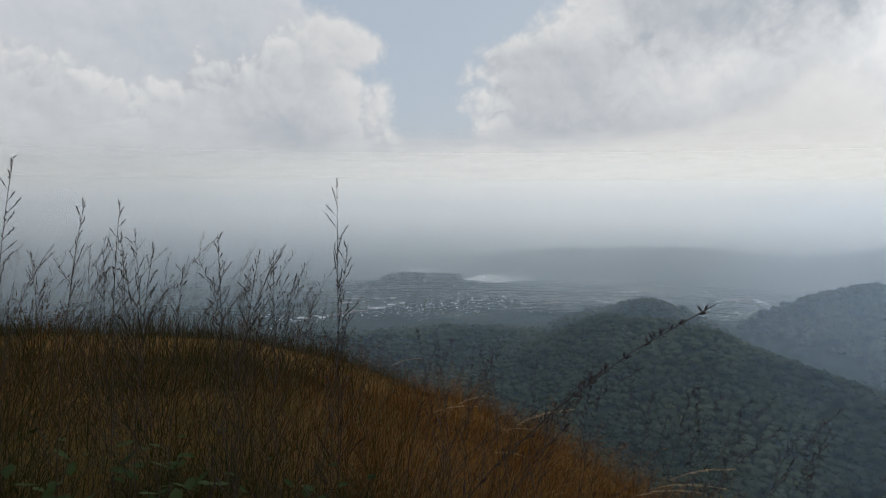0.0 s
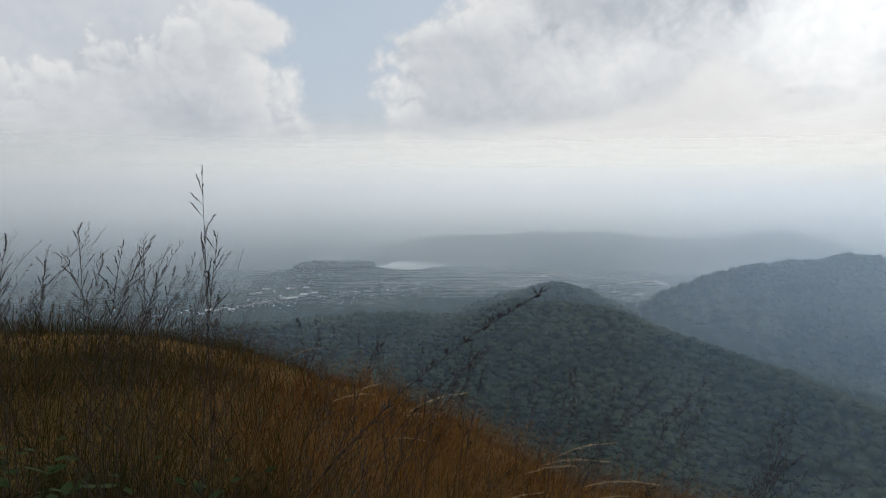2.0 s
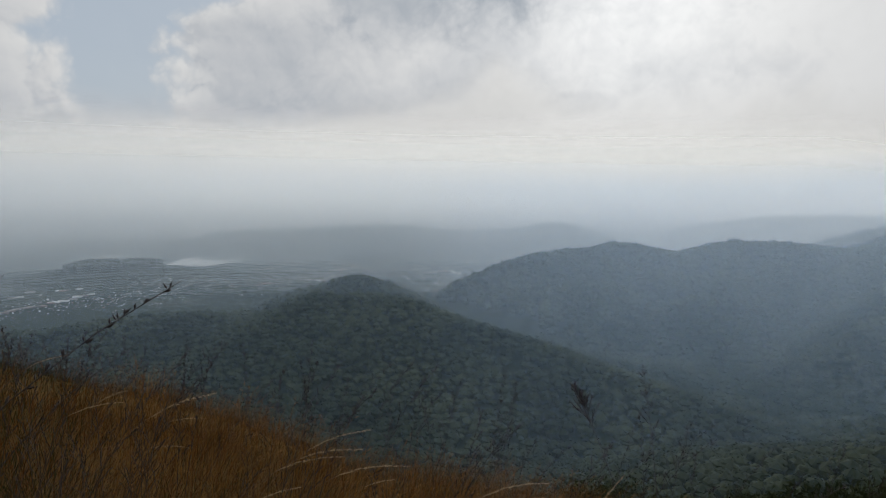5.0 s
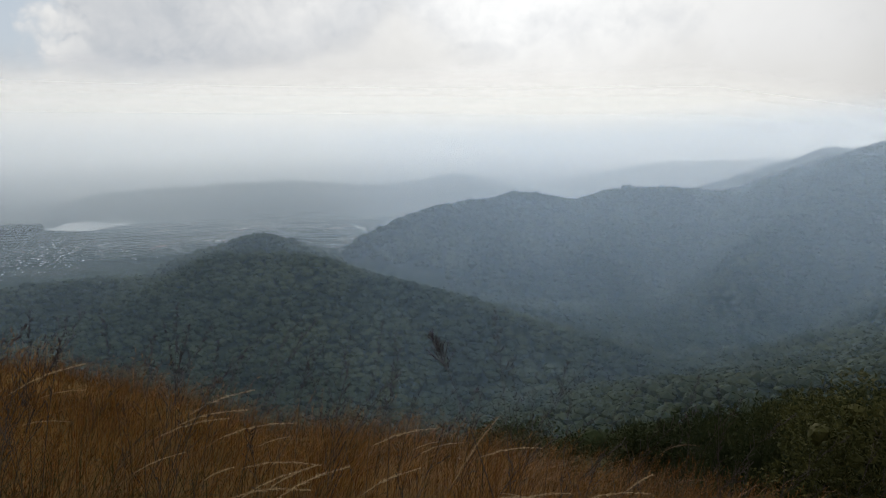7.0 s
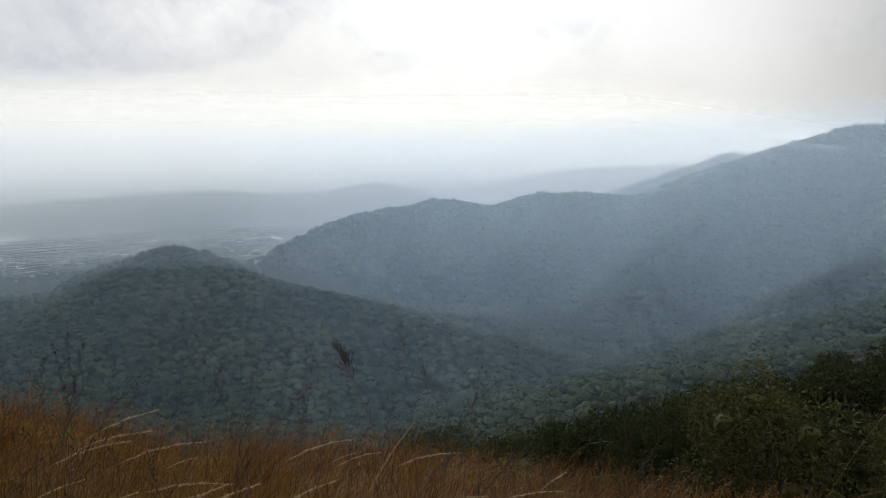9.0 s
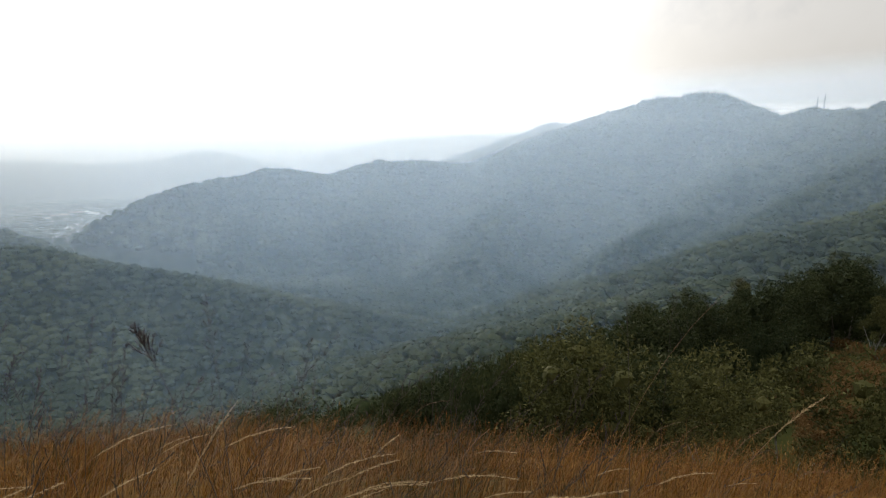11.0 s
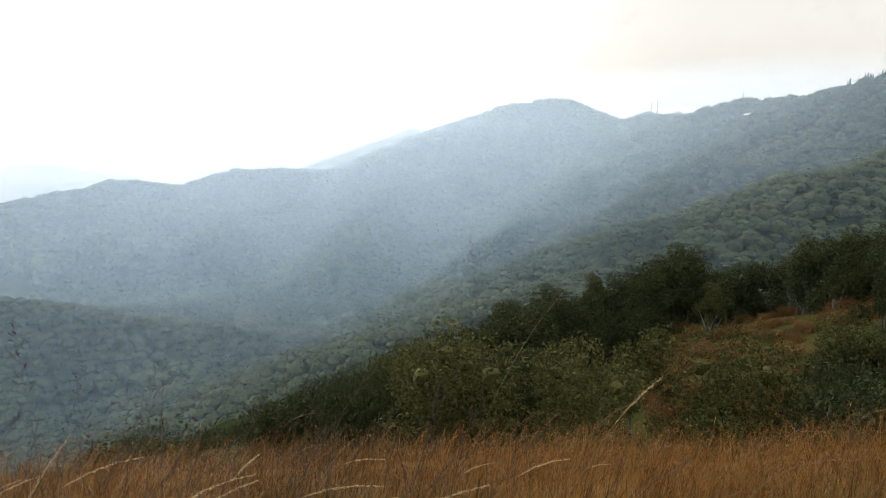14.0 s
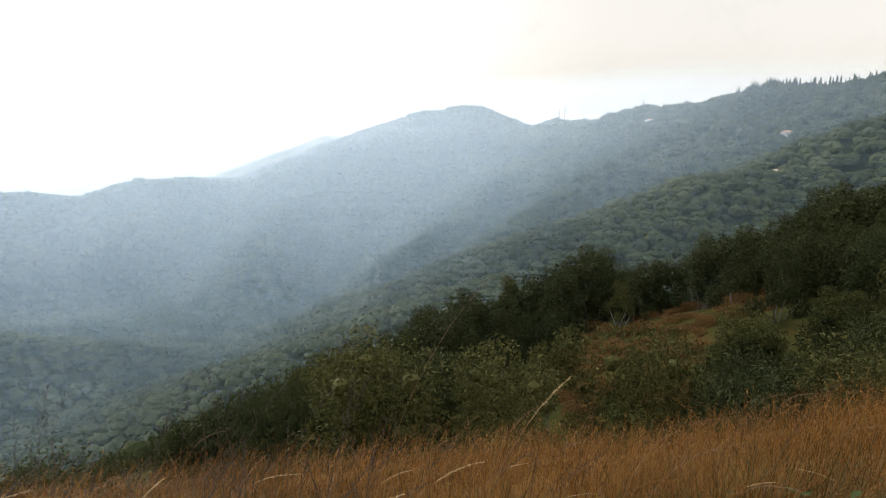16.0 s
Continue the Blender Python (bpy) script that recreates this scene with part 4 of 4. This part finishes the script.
def build_grass():
    sheets = [grow(3000, 26, 1.4, 4.6, 0.52, 0.0030, 1.15, 31), grow(4200, 20, 4.2, 9.5, 0.62, 0.0044, 1.05, 32, fine=False),
              grow(3800, 12, 8.5, 24.0, 0.70, 0.010, 0.9, 33, fine=False), grow(700, 10, 22, 62, 0.5, 0.03, 0.5, 34, 72, 120, False)]
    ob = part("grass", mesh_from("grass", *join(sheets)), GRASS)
    tagged(ob, "dry rust and straw coloured meadow grass", "grass", kind="stuff")


def build_haulms():
    """Thin flowering haulms over the grass, each with a loose airy head of tiny husks."""
    r = rng(52)
    sheets = []
    for count, r0, r1, tall, wide, az0, az1, husk in ((2600, 1.7, 4.2, 0.74, 0.0016, -52, 124, 0.009), (3600, 4.0, 9.0, 0.86, 0.0026, -52, 124, 0.015), (2200, 8.0, 18.0, 0.95, 0.0055, -52, 124, 0.03)):
        p, lush = tufts(count, r0, r1, az0, az1, int(r0 * 10) + 7)
        n = len(p)
        h = tall * (0.55 + 0.35 * lush) * r.uniform(0.75, 1.2, n)
        wind = radians(125) + 0.7 * wavy(p, 1.6, 23) + r.normal(0, 0.7, n)
        way = np.stack([np.sin(wind), np.cos(wind), 0 * wind], 1)
        bend = np.clip(r.gamma(1.8, 0.28, n), 0.03, 1.3)
        face = r.uniform(0, 2 * math.pi, n)
        side = np.stack([np.cos(face), np.sin(face), 0 * face], 1)
        root = np.column_stack([p, height(p) - 0.03])
        sheets.append(strips(root, h, way, bend, side, np.full(n, wide), ((0, 1.0), (0.35, 0.9), (0.7, 0.8), (1.0, 0))))
        m = 11
        t = np.repeat(1 - 0.30 * np.linspace(0.0, 1, m)[None], n, 0) + r.uniform(-0.02, 0.0, (n, m))
        c = root[:, None] + way[:, None] * (h * bend)[:, None, None] * (t * t)[..., None] + np.array([0, 0, 1]) * (h[:, None] * (t - 0.36 * bend[:, None] * t * t))[..., None]
        u = r.normal(0, 0.55, (n, m, 3)) + way[:, None] * bend[:, None, None] + (0, 0, 1)
        u /= np.linalg.norm(u, axis=2)[..., None]
        q = np.cross(u, r.normal(size=(n, m, 3)))
        q /= np.linalg.norm(q, axis=2)[..., None]
        c = c + u * husk * 0.9
        k = husk * r.uniform(0.7, 1.5, (n, m, 1))
        v = np.stack([c - u * k * 0.6 - q * k * 0.13, c - u * k * 0.3 + q * k * 0.16, c + u * k], 2).reshape(-1, 3)
        sheets.append((v, np.arange(len(v)).reshape(-1, 3)))
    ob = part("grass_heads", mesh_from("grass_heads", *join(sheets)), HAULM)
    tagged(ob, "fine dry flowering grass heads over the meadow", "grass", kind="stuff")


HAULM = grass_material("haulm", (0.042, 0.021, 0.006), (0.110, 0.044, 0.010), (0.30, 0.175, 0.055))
build_grass()
build_haulms()


def build_clearing(c, wide, deep):
    """A bare patch of pale ground on the wooded slope."""
    bm = bmesh.new()
    r = random.Random(int(c.x))
    mid = bm.verts.new((c.x, c.y, height1(c.x, c.y) + 1.2))
    ring = []
    for k in range(20):
        a = 2 * math.pi * k / 20
        w = r.uniform(0.8, 1.15)
        x, y = c.x + wide * w * math.cos(a), c.y + deep * w * math.sin(a)
        ring.append(bm.verts.new((x, y, height1(x, y) + 0.6)))
    for k in range(20):
        bm.faces.new((mid, ring[k], ring[(k + 1) % 20]))
    tagged(part("ground", bm, EARTH), "bare pale clearing on the wooded slope", "clearing", kind="structure")


build_clearing(CLEARING_A, 9, 5)
build_clearing(CLEARING_B, 9, 5)


# ---------------------------------------------------------------- tall stalks in the meadow
def arc(tall, out, droop=0.0, n=13):
    """Points along a stalk that rises from the ground and bows over towards +x."""
    a, b, c = Vector((0, 0, -0.03)), Vector((0.12 * out, 0.02, tall * (0.72 + 0.4 * droop))), Vector((out, 0, tall))
    return [a * (1 - t) ** 2 + b * 2 * t * (1 - t) + c * t * t for t in [i / (n - 1) for i in range(n)]]


def on_line(points, t):
    f = max(0.0, min(0.9999, t)) * (len(points) - 1)
    i = int(f)
    return points[i].lerp(points[i + 1], f - i)


def grain(bm, at_, way, length, fat):
    """One husk: a slim spindle of six faces."""
    way = way.normalized()
    u = way.orthogonal().normalized()
    v = way.cross(u)
    lo, hi = bm.verts.new(at_), bm.verts.new(at_ + way * length)
    ring = [bm.verts.new(at_ + way * length * 0.4 + fat * (math.cos(a) * u + math.sin(a) * v)) for a in (0, 2.094, 4.189)]
    for k in range(3):
        bm.faces.new((lo, ring[(k + 1) % 3], ring[k]))
        bm.faces.new((hi, ring[k], ring[(k + 1) % 3]))


def build_panicle(label, tall, out, droop, from_, branches, reach, seed, thick=0.0021, side=None, stem_mat=None, seed_mat=None, size=0.0085):
    """A dark stalk with an open seed head: short upright branches set with small husks."""
    r = random.Random(seed)
    root = tagged(new("grass_stalk"), label, "grass stalk", "tall stalks in the meadow")
    pts = arc(tall, out, droop)
    bm = bmesh.new()
    tube(bm, pts, [thick * (1 - 0.6 * i / 12) for i in range(13)], 4)
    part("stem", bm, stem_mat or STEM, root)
    bm = bmesh.new()
    for k in range(branches):
        t = from_ + (1 - from_) * k / branches
        p = on_line(pts, t)
        up = (on_line(pts, t + 0.03) - on_line(pts, t - 0.03)).normalized()
        a = r.uniform(0, 6.283) if side is None else r.gauss(side, 0.5)
        spread = (up * r.uniform(0.8, 1.2) + Vector((math.cos(a), math.sin(a), 0)) * r.uniform(0.35, 0.95)).normalized()
        ln = reach * (1.05 - (t - from_) / (1 - from_) * 0.85) * r.uniform(0.5, 1.2)
        q = p + spread * ln
        tube(bm, [p, q], [thick * 0.4, thick * 0.25], 3)
        m = 3 + int(ln / 0.012)
        for i in range(m):
            s = p.lerp(q, 0.3 + 0.7 * (i + r.random()) / m)
            w = spread + Vector((r.uniform(-1, 1), r.uniform(-1, 1), r.uniform(-0.5, 1))) * 0.32
            grain(bm, s, w, size * r.uniform(0.8, 1.3), size * 0.19)
    for i in range(int(branches * 0.6)):
        s = on_line(pts, r.uniform(from_ + (1 - from_) * 0.5, 1))
        grain(bm, s, Vector((r.uniform(-1, 1), r.uniform(-1, 1), 1.3)), size * 1.2, size * 0.2)
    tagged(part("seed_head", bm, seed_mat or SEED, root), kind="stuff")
    return root


RUST = plain_material("rust_stem", (0.14, 0.075, 0.035), 0.7, 0.35, 30.0)


def build_plume(label, tall, out, droop, head, fat, seed):
    """A pale straw stalk with a dense tapering plume at its bowed end."""
    r = random.Random(seed)
    root = tagged(new("grass_stalk"), label, "grass stalk", "pale plumes in the meadow")
    pts = arc(tall, out, droop)
    bm = bmesh.new()
    tube(bm, pts, [0.0012 * (1 - 0.4 * i / 12) for i in range(13)], 4)
    part("stem", bm, RUST, root)
    bm = bmesh.new()
    for i in range(150):
        t = 1 - head * r.random()
        p = on_line(pts, t)
        up = (on_line(pts, t + 0.02) - on_line(pts, t - 0.02)).normalized()
        k = math.sin(math.pi * min(1, max(0.05, (1 - t) / head))) ** 0.6
        w = up * 1.4 + Vector((r.uniform(-1, 1), r.uniform(-1, 1), r.uniform(-1, 1))) * 0.75
        grain(bm, p, w, fat * (0.6 + k) * 1.6, fat * 0.16)
    tagged(part("plume", bm, PALE, root), kind="stuff")
    return root


DARK = "thin dark dry stalk with an open seed head in the meadow"
STALKS = [build_panicle(DARK, 1.3, 0.20, 0.0, 0.55, 22, 0.10, 1), build_panicle(DARK, 1.3, 0.35, 0.1, 0.6, 18, 0.08, 2),
          build_panicle(DARK, 1.3, 0.12, 0.0, 0.5, 26, 0.11, 3), build_panicle(DARK, 1.3, 0.10, 0.0, 0.7, 14, 0.05, 4),
          build_panicle("rust coloured stalk bowed by the wind", 1.1, 0.65, 0.6, 0.6, 16, 0.07, 5, stem_mat=RUST, seed_mat=RUST),
          build_panicle(DARK, 1.3, 0.55, 0.2, 0.62, 20, 0.07, 6)]
STALK_TALL = [1.3, 1.3, 1.3, 1.3, 1.1, 1.3]
PLUMES = [build_plume("pale straw stalk with a slim feathery plume", 1.0, 0.62, 0.65, 0.22, 0.0062, 1),
          build_plume("pale straw stalk bowed over with a feathery plume", 1.0, 0.75, 0.9, 0.24, 0.0064, 2),
          build_plume("pale straw stalk bowed over with a feathery plume", 0.95, 0.80, 1.1, 0.26, 0.0064, 3),
          build_plume("pale straw stalk with a slim feathery plume", 1.0, 0.45, 0.5, 0.20, 0.0060, 4)]
PLUME_TALL = [1.0, 1.0, 0.95, 1.0]
stood = set()


def stand(model, full, az, d, top=None, tall=None, turn=0.0, most=1.9):
    """Set a stalk, or a copy of it, in the meadow. turn: which way it leans, as seen from the walker: 0 to the right."""
    p = at(az, 0, d)
    z = height1(p.x, p.y) - 0.02
    if top is not None:
        tall = min(most, EYE + d * math.tan(radians(top)) - z)
    s = tall / full
    m = pose(p.x, p.y, z, 0, 0, -az + turn)
    ob = copy_thing(model, m) if model in stood else model
    if model not in stood:
        stood.add(model)
        ob.matrix_basis = m
    k = min(max(s, 0.7), 1.3)
    ob.scale = (k, k, s)


def stand_all():
    r = random.Random(5)
    for k in range(50):
        az, d = r.uniform(48, 112), r.uniform(2.8, 8.0)
        model = r.choice((1, 4, 4, 5, 3))
        stand(STALKS[model], STALK_TALL[model], az, d, tall=r.uniform(0.75, 1.05), turn=r.uniform(-50, 50))
    for k in range(112):
        az = r.uniform(-8, 110) if k % 3 == 0 else r.uniform(5, 62)
        d = r.uniform(2.4, 5.0) if k % 3 == 0 else r.uniform(2.2, 3.2)
        model = r.choice((0, 1, 1, 2, 2, 3))
        stand(PLUMES[model], PLUME_TALL[model], az, d, tall=PLUME_TALL[model] * r.uniform(0.62, 0.98) * (0.72 if az > 62 else 1), turn=r.uniform(-30, 30))


def reach(maker, label, foot, tip, *rest, **more):
    """A single stalk from its foot (x, y) on the ground to its tip (x, y, z)."""
    z = height1(*foot)
    ahead = Vector((tip[0] - foot[0], tip[1] - foot[1]))
    ob = maker(label, tip[2] - z, ahead.length, *rest, **more)
    ob.matrix_basis = pose(foot[0], foot[1], z, 0, 0, math.degrees(math.atan2(ahead.y, ahead.x)))
    return ob


def build_thicket():
    """The mass of thin dark stalks along the brow, past counting."""
    r = random.Random(15)
    kinds = []
    for seed in range(6):
        ob = build_panicle(DARK, 1.0, r.uniform(0.05, 0.45), r.uniform(0, 0.2), r.uniform(0.5, 0.7), 13, 0.075, 60 + seed, 0.0013, size=0.0085)
        v, f, base = [], [], 0
        for child in ob.children:
            me = child.data
            me.calc_loop_triangles()
            c = np.empty(len(me.vertices) * 3, np.float32)
            me.vertices.foreach_get("co", c)
            t = np.empty(len(me.loop_triangles) * 3, np.int32)
            me.loop_triangles.foreach_get("vertices", t)
            v.append(c.reshape(-1, 3))
            f.append(t.reshape(-1, 3) + base)
            base += len(v[-1])
        kinds.append((np.vstack(v), np.vstack(f)))
        for child in list(ob.children):
            bpy.data.objects.remove(child)
        bpy.data.objects.remove(ob)
    vs, fs, base = [], [], 0
    for k in range(250):
        if k < 150:
            az, d, most = r.uniform(-37, -9), r.uniform(3.6, 8.0), 1.9
            top = r.uniform(-9, -3.0) - max(0, az + 20) * 0.22
        else:
            az, d, most = r.uniform(-12, 60), r.uniform(2.0, 4.0), 1.5
            top = r.uniform(-5, 2.0) - 12.5 - max(0, az) * 0.13
        p = at(az, 0, d)
        z = height1(p.x, p.y) - 0.02
        tall = max(0.5, min(most, EYE + d * math.tan(radians(top)) - z))
        v, f = kinds[r.randrange(6)]
        a = radians(-az + r.gauss(10, 50))
        turn = np.array([[math.cos(a), -math.sin(a), 0], [math.sin(a), math.cos(a), 0], [0, 0, 1]])
        vs.append(v @ turn.T * (1, 1, tall) + (p.x, p.y, z))
        fs.append(f + base)
        base += len(v)
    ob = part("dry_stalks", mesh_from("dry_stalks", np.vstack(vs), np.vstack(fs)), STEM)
    tagged(ob, "thicket of thin dark dry grass stalks along the brow", "grass", kind="stuff")


stand_all()
build_thicket()

# single stalks that stand out
TALL = "tall dark stalk with an open seed head above the brow"
LOW = "slim dark stalk with a tight narrow seed head in the grass"
STANDING = [
    ((-0.25, 2.00), (-0.22, 2.04, 1.41)), ((-0.57, 2.18), (-0.54, 2.25, 1.29)), ((-0.50, 2.26), (-0.40, 2.34, 1.26)), ((-0.52, 2.30), (-0.44, 2.38, 1.24)),
    ((-0.78, 2.30), (-0.79, 2.36, 1.29)), ((-0.68, 2.24), (-0.71, 2.29, 1.26)), ((-0.82, 2.39), (-0.86, 2.43, 1.22)), ((-0.82, 2.06), (-0.79, 2.13, 1.37)),
    ((-0.97, 2.42), (-0.94, 2.50, 1.26)), ((-0.51, 2.10), (-0.42, 2.18, 1.26)), ((-0.55, 2.60), (-0.47, 2.68, 1.14)), ((-0.59, 2.38), (-0.65, 2.42, 1.21)),
    ((-0.71, 2.44), (-0.72, 2.50, 1.18)), ((-0.53, 2.70), (-0.47, 2.79, 1.12)), ((-0.87, 2.11), (-0.76, 2.23, 1.37)), ((-0.88, 1.93), (-0.86, 2.00, 1.46)),
    ((-0.91, 2.47), (-0.91, 2.54, 1.27)), ((-0.25, 2.07), (-0.21, 2.13, 1.28)), ((-0.26, 2.17), (-0.22, 2.23, 1.11)), ((-0.09, 2.29), (-0.07, 2.35, 1.05)),
    ((-0.05, 2.39), (-0.01, 2.45, 0.99)), ((0.04, 2.49), (0.09, 2.55, 0.95)), ((-0.03, 2.28), (-0.02, 2.33, 1.04)), ((-0.00, 2.38), (0.03, 2.43, 1.00)),
    ((0.08, 2.48), (0.14, 2.54, 0.94)), ((0.35, 2.17), (0.36, 2.22, 0.99)), ((0.28, 2.47), (0.27, 2.53, 0.91)), ((0.60, 2.31), (0.65, 2.35, 0.90)),
    ((0.41, 2.33), (0.44, 2.38, 0.94)), ((0.49, 2.42), (0.52, 2.47, 0.92)), ((0.61, 2.36), (0.70, 2.41, 0.92)), ((1.23, 2.27), (1.28, 2.32, 0.81)),
    ((1.52, 2.09), (1.61, 2.10, 0.69)), ((0.77, 2.34), (0.80, 2.39, 0.81)), ((1.35, 2.41), (1.40, 2.46, 0.71)), ((2.19, 1.86), (2.29, 1.84, 0.56)),
    ((1.65, 2.24), (1.75, 2.25, 0.62)), ((2.22, 1.99), (2.35, 1.95, 0.53)),
]
for k, (foot, tip) in enumerate(STANDING):
    low = k > 17
    foot = (foot[0] + 0.13 * math.sin(2.4 * k), foot[1] + 0.10 * math.cos(1.7 * k))
    reach(build_panicle, LOW if low else TALL, foot, tip, 0.0, 0.72 if low else 0.42, 12 if low else 24, 0.03 if low else 0.12, 80 + k, 0.0011 if low else 0.0014, size=0.008)
BENT = "long dark stalk with knotted husks bending far over"
reach(build_panicle, BENT, (-0.33, 1.42), (0.31, 1.40, 1.27), 0.15, 0.5, 26, 0.022, 11, 0.0015, size=0.0085)
reach(build_panicle, BENT, (-0.18, 1.42), (0.26, 1.48, 1.18), 0.3, 0.5, 20, 0.03, 16, 0.0010, size=0.005)
BROWN = "brown stalk with a drooping one-sided seed head"
reach(build_panicle, BROWN, (1.09, 1.18), (1.02, 1.62, 0.99), 0.0, 0.93, 26, 0.05, 12, 0.0016, size=0.0085)
reach(build_panicle, BROWN, (0.98, 1.22), (1.13, 1.56, 1.04), 0.2, 0.86, 10, 0.03, 19, 0.0013, size=0.007)
LONE = "thin pale stalk with a sparse open seed head"
reach(build_panicle, LONE, (1.88, 0.93), (2.29, 1.21, 1.02), 0.0, 0.78, 14, 0.06, 13, 0.0011, size=0.0065)
reach(build_panicle, LONE, (2.01, 1.27), (2.55, 0.92, 0.89), 0.2, 0.76, 12, 0.05, 17, 0.0009, stem_mat=RUST, size=0.005)
reach(build_panicle, LONE, (2.31, 1.04), (2.68, 1.16, 0.91), 0.0, 0.80, 12, 0.05, 18, 0.0011, size=0.005)
GOLD = "golden stalk with a slim plume leaning over the grass"
reach(build_plume, GOLD, (2.72, 1.12), (3.04, 0.70, 0.39), 0.1, 0.22, 0.006, 14)
reach(build_plume, GOLD, (1.10, 2.07), (1.60, 2.14, 0.48), 0.1, 0.25, 0.005, 15)


# ---------------------------------------------------------------- low leafy weeds
def build_weeds():
    """Broad toothless leaves of low weeds between the grass, in loose patches."""
    r = rng(44)
    vs, fs, n = [], [], 0
    patches = [(-24, 3.0), (-18, 3.2), (-10, 3.1), (-8, 3.5), (-5, 3.3), (3, 3.0), (-29, 3.6), (22, 2.7), (28, 2.75), (58, 2.9), (66, 3.0), (74, 2.9),
               (82, 3.1), (88, 3.0), (94, 3.3), (99, 3.2), (104, 3.4), (-33, 3.3), (78, 3.3), (-14, 3.3), (84, 3.6), (91, 3.8), (101, 3.9), (-21, 3.7)]
    for az, d in patches:
        c = at(az, 0, d)
        for k in range(34):
            x, y = c.x + r.normal() * 0.22, c.y + r.normal() * 0.22
            z = height1(x, y) + r.uniform(0.15, 0.48)
            a, size = r.uniform(0, 6.28), r.uniform(0.025, 0.055)
            u = np.array([math.cos(a), math.sin(a), r.uniform(-0.5, 0.25)])
            s = np.array([-math.sin(a), math.cos(a), r.uniform(-0.3, 0.3)])
            drop = np.array([0, 0, -0.2])
            row = [np.zeros(3), u * 0.5 + s * 0.42 + drop * 0.1, u * 1.1 + s * 0.5 + drop * 0.4, u * 2.0 + drop * 1.4, u * 1.1 - s * 0.5 + drop * 0.4, u * 0.5 - s * 0.42 + drop * 0.1]
            mid = u * 1.0 - np.array([0, 0, 0.12])
            vs += [np.array([x, y, z]) + q * size for q in row] + [np.array([x, y, z]) + mid * size]
            fs += [(n + i, n + (i + 1) % 6, n + 6) for i in range(6)]
            n += 7
    ob = part("weeds", mesh_from("weeds", np.array(vs), np.array(fs), True), HERB)
    tagged(ob, "low green leafy weeds between the grass", "weeds", kind="stuff")


build_weeds()
